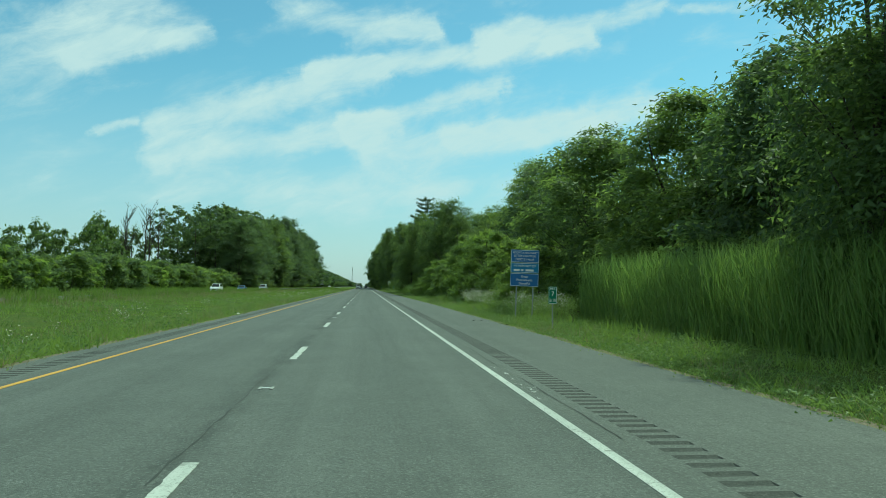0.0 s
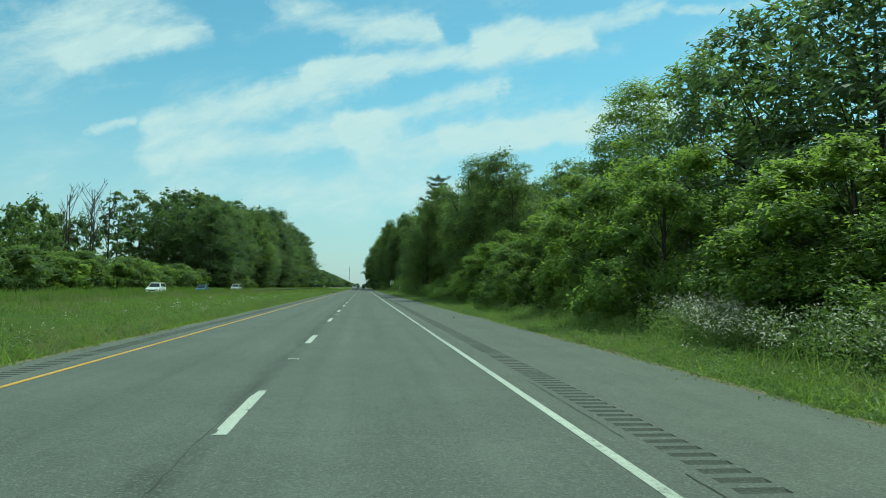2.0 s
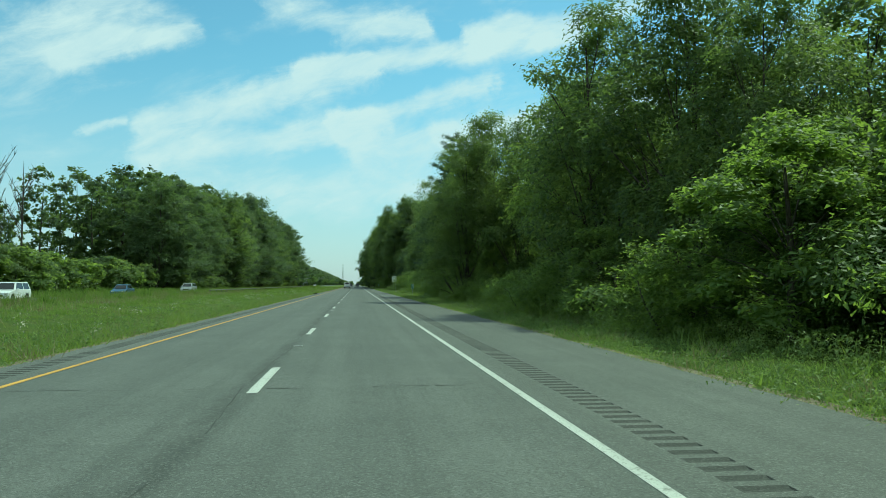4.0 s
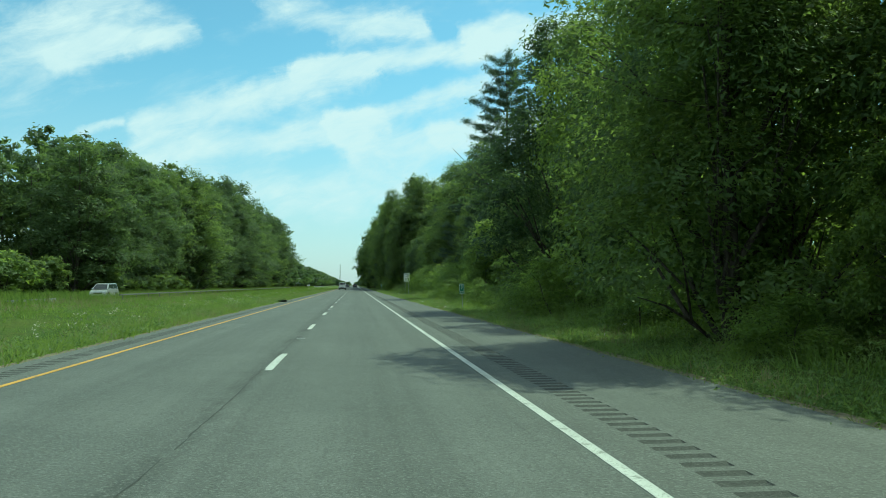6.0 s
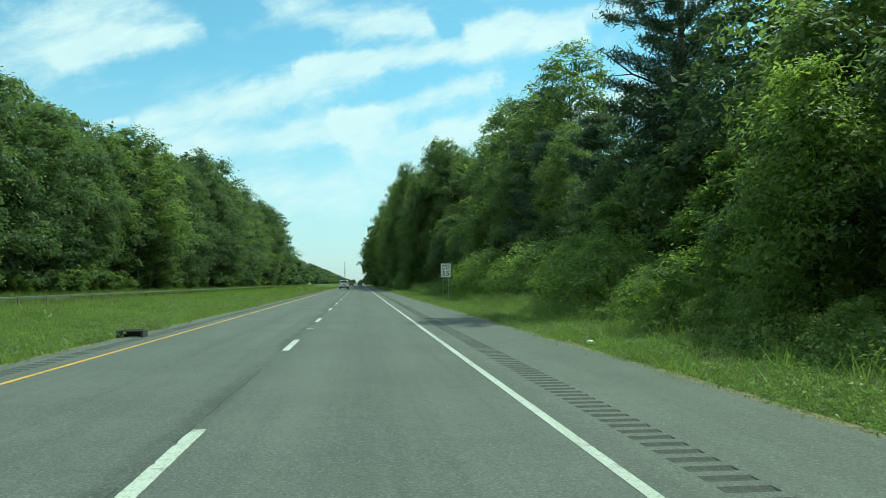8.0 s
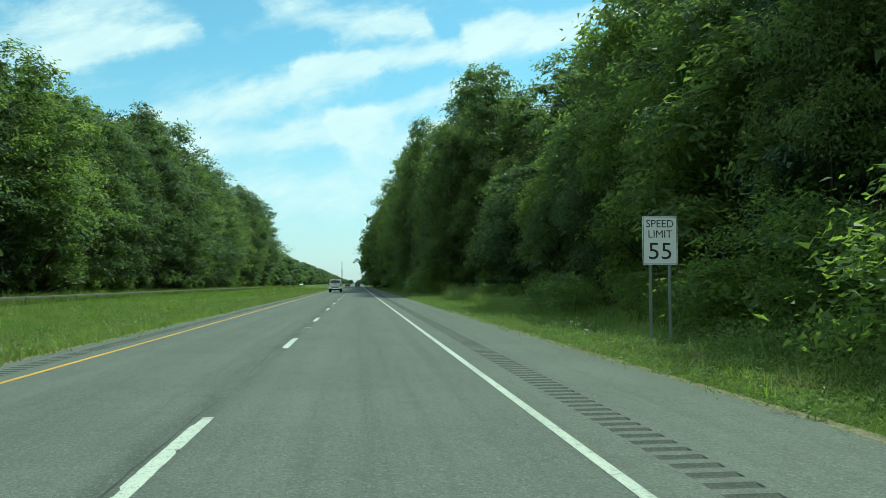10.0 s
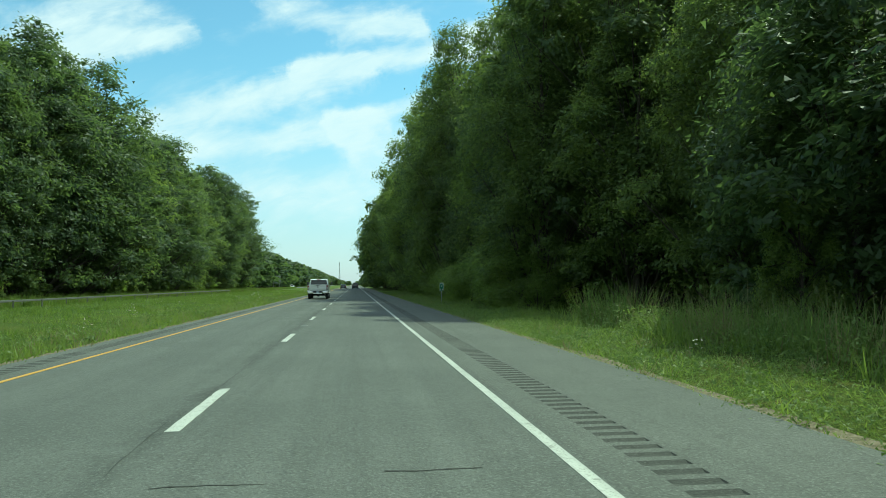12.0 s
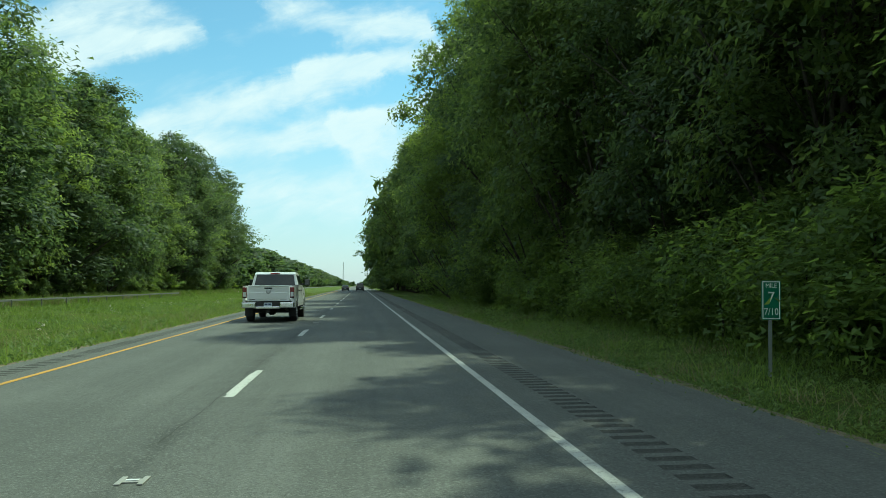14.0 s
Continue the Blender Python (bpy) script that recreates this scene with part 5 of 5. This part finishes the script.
passenger_car("sedan", "dark sedan in the passing lane far ahead", "cars far ahead", dark_body, pose(-1.85, 512, 0), 4.8, 1.84, 1.48, "sedan")
passenger_car("van", "dark boxy van in the slow lane far ahead", "cars far ahead", dark_body, pose(1.85, 505, 0), 5.0, 1.98, 1.95, "van")
OPP = "oncoming cars on the opposite carriageway"
passenger_car("sport_utility_car", "white sport utility car on the opposite carriageway behind grass", OPP, white_body, pose(-29.5, 161, -0.05, 0, 0, 180), 4.7, 1.86, 1.72, "wagon")
passenger_car("minivan", "silver minivan on the opposite carriageway behind grass", OPP, silver_body, pose(-29.5, 234, -0.05, 0, 0, 180), 5.0, 1.95, 1.75, "van")
passenger_car("sedan", "blue-grey sedan on the opposite carriageway behind grass", OPP, blue_body, pose(-29.5, 194, -0.05, 0, 0, 180), 4.6, 1.8, 1.48, "sedan")
passenger_car("sedan", "white sedan far off on the opposite carriageway", OPP, white_body, pose(-29.5, 660, -0.05, 0, 0, 180), 4.7, 1.84, 1.55, "sedan")


def pickup(m):
    ob = thing("pickup_truck", "white crew-cab pickup truck with chrome bumper in the passing lane", "pickup truck", at=m)
    W = 0.985
    RA, FA, r = 1.38, 5.18, 0.415
    sill = 0.56
    # bed: side walls, front wall and floor as one pressed shell
    bed = bmesh.new()
    for s in (-1, 1):
        outline = [(0.10, 0.80), (0.06, 1.05), (0.06, 1.40), (2.22, 1.43), (2.22, sill)] + arch(RA, r, r + 0.10, sill)[0:9] + [(0.30, sill), (0.12, 0.66)]
        side = profile_solid(outline, s * W, s * (W - 0.10), 0.012)
        tmp = bpy.data.meshes.new("tmp")
        side.to_mesh(tmp), side.free()
        bed.from_mesh(tmp)
        bpy.data.meshes.remove(tmp)
    box(bed, -W + 0.10, W - 0.10, 2.14, 2.20, 0.85, 1.42)
    box(bed, -W + 0.10, W - 0.10, 0.12, 2.14, 0.83, 0.88)
    bed_ob = part("bed", bed, white_body, ob)
    for s in (-1, 1):
        part("bed_rail_cap", solid(s * (W - 0.05) - 0.052, s * (W - 0.05) + 0.052, 0.06, 2.2, 1.425, 1.445, 0.006), black_plastic, bed_ob)
    # tailgate with a pressed middle panel
    gate = solid(-0.80, 0.80, 0.02, 0.09, 0.82, 1.42, 0.018)
    box(gate, -0.72, 0.72, 0.004, 0.03, 0.90, 1.16, 0.012)
    box(gate, -0.78, 0.78, -0.005, 0.06, 1.395, 1.435, 0.012)
    tg = part("tailgate", gate, white_body, ob)
    part("tailgate_handle", solid(-0.15, 0.15, -0.012, 0.03, 1.30, 1.35, 0.012), black_plastic, tg)
    badge = lathe([(0.085, -0.012), (0.085, 0.004), (0.05, 0.014)], 1, n=20)
    bmesh.ops.rotate(badge, matrix=Matrix.Rotation(radians(-90), 3, "Z"), verts=badge.verts)
    b = part("badge", badge, alloy, tg, "round dark metal badge")
    b.location = (0, 0.0, 1.19)
    for x0, x1 in ((-0.74, -0.50), (0.46, 0.70)):
        part("name_bar", solid(x0, x1, -0.003, 0.012, 0.875, 0.895), black_plastic if x0 < 0 else alloy, tg)
    for s in (-1, 1):
        lamp = part("tail_light", solid(s * 0.905 - 0.08, s * 0.905 + 0.08, 0.0, 0.16, 0.94, 1.36, 0.02), red_lens, ob, "red tail light with clear middle")
        part("reversing_lens", solid(s * 0.905 - 0.06, s * 0.905 + 0.06, -0.008, 0.01, 1.00, 1.18, 0.012), clear_lens, lamp)
        part("lamp_surround", solid(s * 0.905 - 0.07, s * 0.905 + 0.07, -0.005, 0.01, 0.955, 0.985, 0.006), black_plastic, lamp)
    # cab, doors and bonnet below the belt line
    low = [(2.26, sill), (2.26, 1.42), (4.62, 1.42), (4.95, 1.40), (5.75, 1.30), (5.98, 1.18), (6.05, 0.95), (6.03, 0.60)] + arch(FA, r, r + 0.10, sill)
    part("body", profile_solid(low, -W, W, 0.03, 0.10, 1.0), white_body, ob)
    # upper cab with pillars
    belt, top, tuck = 1.40, 1.985, 0.24
    cab = [(2.28, belt), (2.44, top - 0.06), (2.62, top), (3.75, top), (3.98, top - 0.06), (4.72, belt)]
    cab_ob = part("cab", profile_solid(cab, -0.965, 0.965, 0.035, tuck, belt), white_body, ob)
    xb = lambda z: 0.965 - tuck * (z - belt) + 0.004
    z0, z1 = belt + 0.06, top - 0.13
    ya = lambda z: 2.28 + 0.16 * (z - belt) / (top - 0.06 - belt)
    fa = lambda z: 4.72 - 0.74 * (z - belt) / (top - 0.06 - belt)
    zz0, zz1 = belt + 0.03, top - 0.10
    part("rear_window", slab([(-xb(zz0) + 0.13, ya(zz0) - 0.010, zz0), (xb(zz0) - 0.13, ya(zz0) - 0.010, zz0), (xb(zz1) - 0.10, ya(zz1) - 0.010, zz1), (-xb(zz1) + 0.10, ya(zz1) - 0.010, zz1)]), tinted, cab_ob, "dark tinted rear window")
    part("windscreen", slab([(-xb(z0) + 0.10, fa(z0) + 0.012, z0), (xb(z0) - 0.10, fa(z0) + 0.012, z0), (xb(z1) - 0.08, fa(z1) + 0.012, z1), (-xb(z1) + 0.08, fa(z1) + 0.012, z1)]), tinted, cab_ob)
    part("brake_lamp", solid(-0.19, 0.19, 2.40, 2.47, top - 0.085, top - 0.03, 0.01), red_lens, cab_ob, "red high brake lamp")
    for s in (-1, 1):
        for a0, a1, b0, b1 in ((2.50, 3.38, 2.58, 3.38), (3.50, fa(z0) - 0.16, 3.50, fa(z1) - 0.10)):
            part("side_window", slab([(s * xb(z0), a0, z0), (s * xb(z0), a1, z0), (s * xb(z1), b1, z1), (s * xb(z1), b0, z1)]), tinted, cab_ob)
        for y0, y1 in ((2.34, 3.42), (3.45, 4.55)):
            d = part("door", solid(s * (W + 0.003) - 0.012, s * (W + 0.003) + 0.004, y0, y1, sill + 0.12, 1.02, 0.006), white_body, ob)
            part("handle", solid(s * (W - 0.005) - 0.02, s * (W - 0.005) + 0.03, y0 + 0.06, y0 + 0.26, 1.20, 1.245, 0.012), black_plastic, d, "dark door handle")
        part("door_gap", solid(s * (W + 0.001) - 0.006, s * (W + 0.001) + 0.004, 3.425, 3.445, sill + 0.1, 1.04), black_plastic, ob)
        part("fender_badge", solid(s * W - 0.006, s * W + 0.008, 4.80, 4.95, 1.02, 1.07), black_plastic, ob)
        mir = part("mirror", solid(s * 1.20 - 0.11, s * 1.20 + 0.11, 4.20, 4.32, 1.42, 1.70, 0.035), black_plastic, ob, "large black towing mirror")
        part("mirror_glass", solid(s * 1.20 - 0.085, s * 1.20 + 0.085, 4.192, 4.203, 1.45, 1.67), tinted, mir)
        part("mirror_arm", solid(min(s * 0.90, s * 1.12), max(s * 0.90, s * 1.12), 4.24, 4.30, 1.46, 1.52, 0.01), black_plastic, mir)
        v, f = tubes([[((s * 1.02, 2.25, 0.50), 0.05), ((s * 1.06, 2.45, 0.47), 0.055), ((s * 1.06, 4.35, 0.47), 0.055), ((s * 1.02, 4.5, 0.50), 0.05)]], 10)
        step = mesh_object("side_step", v, f, chrome, ob, "chrome tubular side step", True)
        for yy in (2.7, 4.05):
            part("bracket", solid(min(s * 0.80, s * 1.04), max(s * 0.80, s * 1.04), yy, yy + 0.06, 0.48, 0.58), black_plastic, step)
        part("step_pad", solid(s * 1.06 - 0.05, s * 1.06 + 0.05, 2.6, 4.2, 0.518, 0.534, 0.004), black_plastic, step)
        for yy in (RA, FA):
            wheel(ob, s * 0.85, yy, r, 0.28, s, chrome, 8)
            lip = [(yy + (r + 0.11) * math.cos(a), r + (r + 0.11) * math.sin(a)) for a in [math.pi * k / 10 for k in range(1, 10)]]
            v, f = tubes([[((s * (W - 0.005), p[0], p[1]), 0.018) for p in lip]], 6)
            mesh_object("wheel_lip", v, f, white_body, ob, "", True)
        part("headlight", solid(s * 0.80 - 0.16, s * 0.80 + 0.16, 5.90, 6.04, 0.98, 1.16, 0.03), clear_lens, ob)
        part("mud_flap", solid(s * 0.85 - 0.15, s * 0.85 + 0.15, 0.86, 0.875, 0.22, 0.62), black_plastic, ob)
    # chrome bumper: two ends and a dropped step in the middle
    bump = bmesh.new()
    for s in (-1, 1):
        box(bump, min(s * 0.44, s * 1.0), max(s * 0.44, s * 1.0), -0.16, 0.14, 0.56, 0.79, 0.045)
    box(bump, -0.46, 0.46, -0.17, 0.08, 0.53, 0.63, 0.03)
    bp = part("rear_bumper", bump, chrome, ob, "chrome rear bumper")
    part("bumper_step", solid(-0.44, 0.44, -0.10, 0.10, 0.63, 0.78, 0.02), black_plastic, bp)
    plate = part("license_plate", solid(-0.155, 0.155, -0.125, -0.112, 0.635, 0.775, 0.004), plate_paint, bp, "licence plate with plain bars")
    marks = bmesh.new()
    for a, b in ((-0.12, -0.015), (0.02, 0.12)):
        box(marks, a, b, -0.129, -0.124, 0.675, 0.735)
    part("plate_bar", marks, bar_paint, plate)
    part("hitch", solid(-0.05, 0.05, -0.12, 0.3, 0.40, 0.50, 0.01), black_plastic, ob, "black hitch receiver")
    part("rear_axle", solid(-0.80, 0.80, RA - 0.09, RA + 0.09, 0.33, 0.50, 0.05), black_plastic, ob)
    part("differential", lathe([(0.06, -0.18), (0.17, -0.08), (0.17, 0.08), (0.06, 0.18)], 1), black_plastic, ob).location = (0, RA, 0.41)
    part("underbody", solid(-0.82, 0.82, 0.30, 5.9, 0.52, 0.80, 0.02), black_plastic, ob)
    v, f = tubes([[((0.62, 0.5, 0.50), 0.045), ((0.74, -0.02, 0.48), 0.045)]], 10)
    mesh_object("exhaust_pipe", v, f, alloy, ob)
    return ob


pickup(pose(-1.90, 349.8, 0.0) @ Matrix.Diagonal((1.04, 1.04, 1.04, 1)))
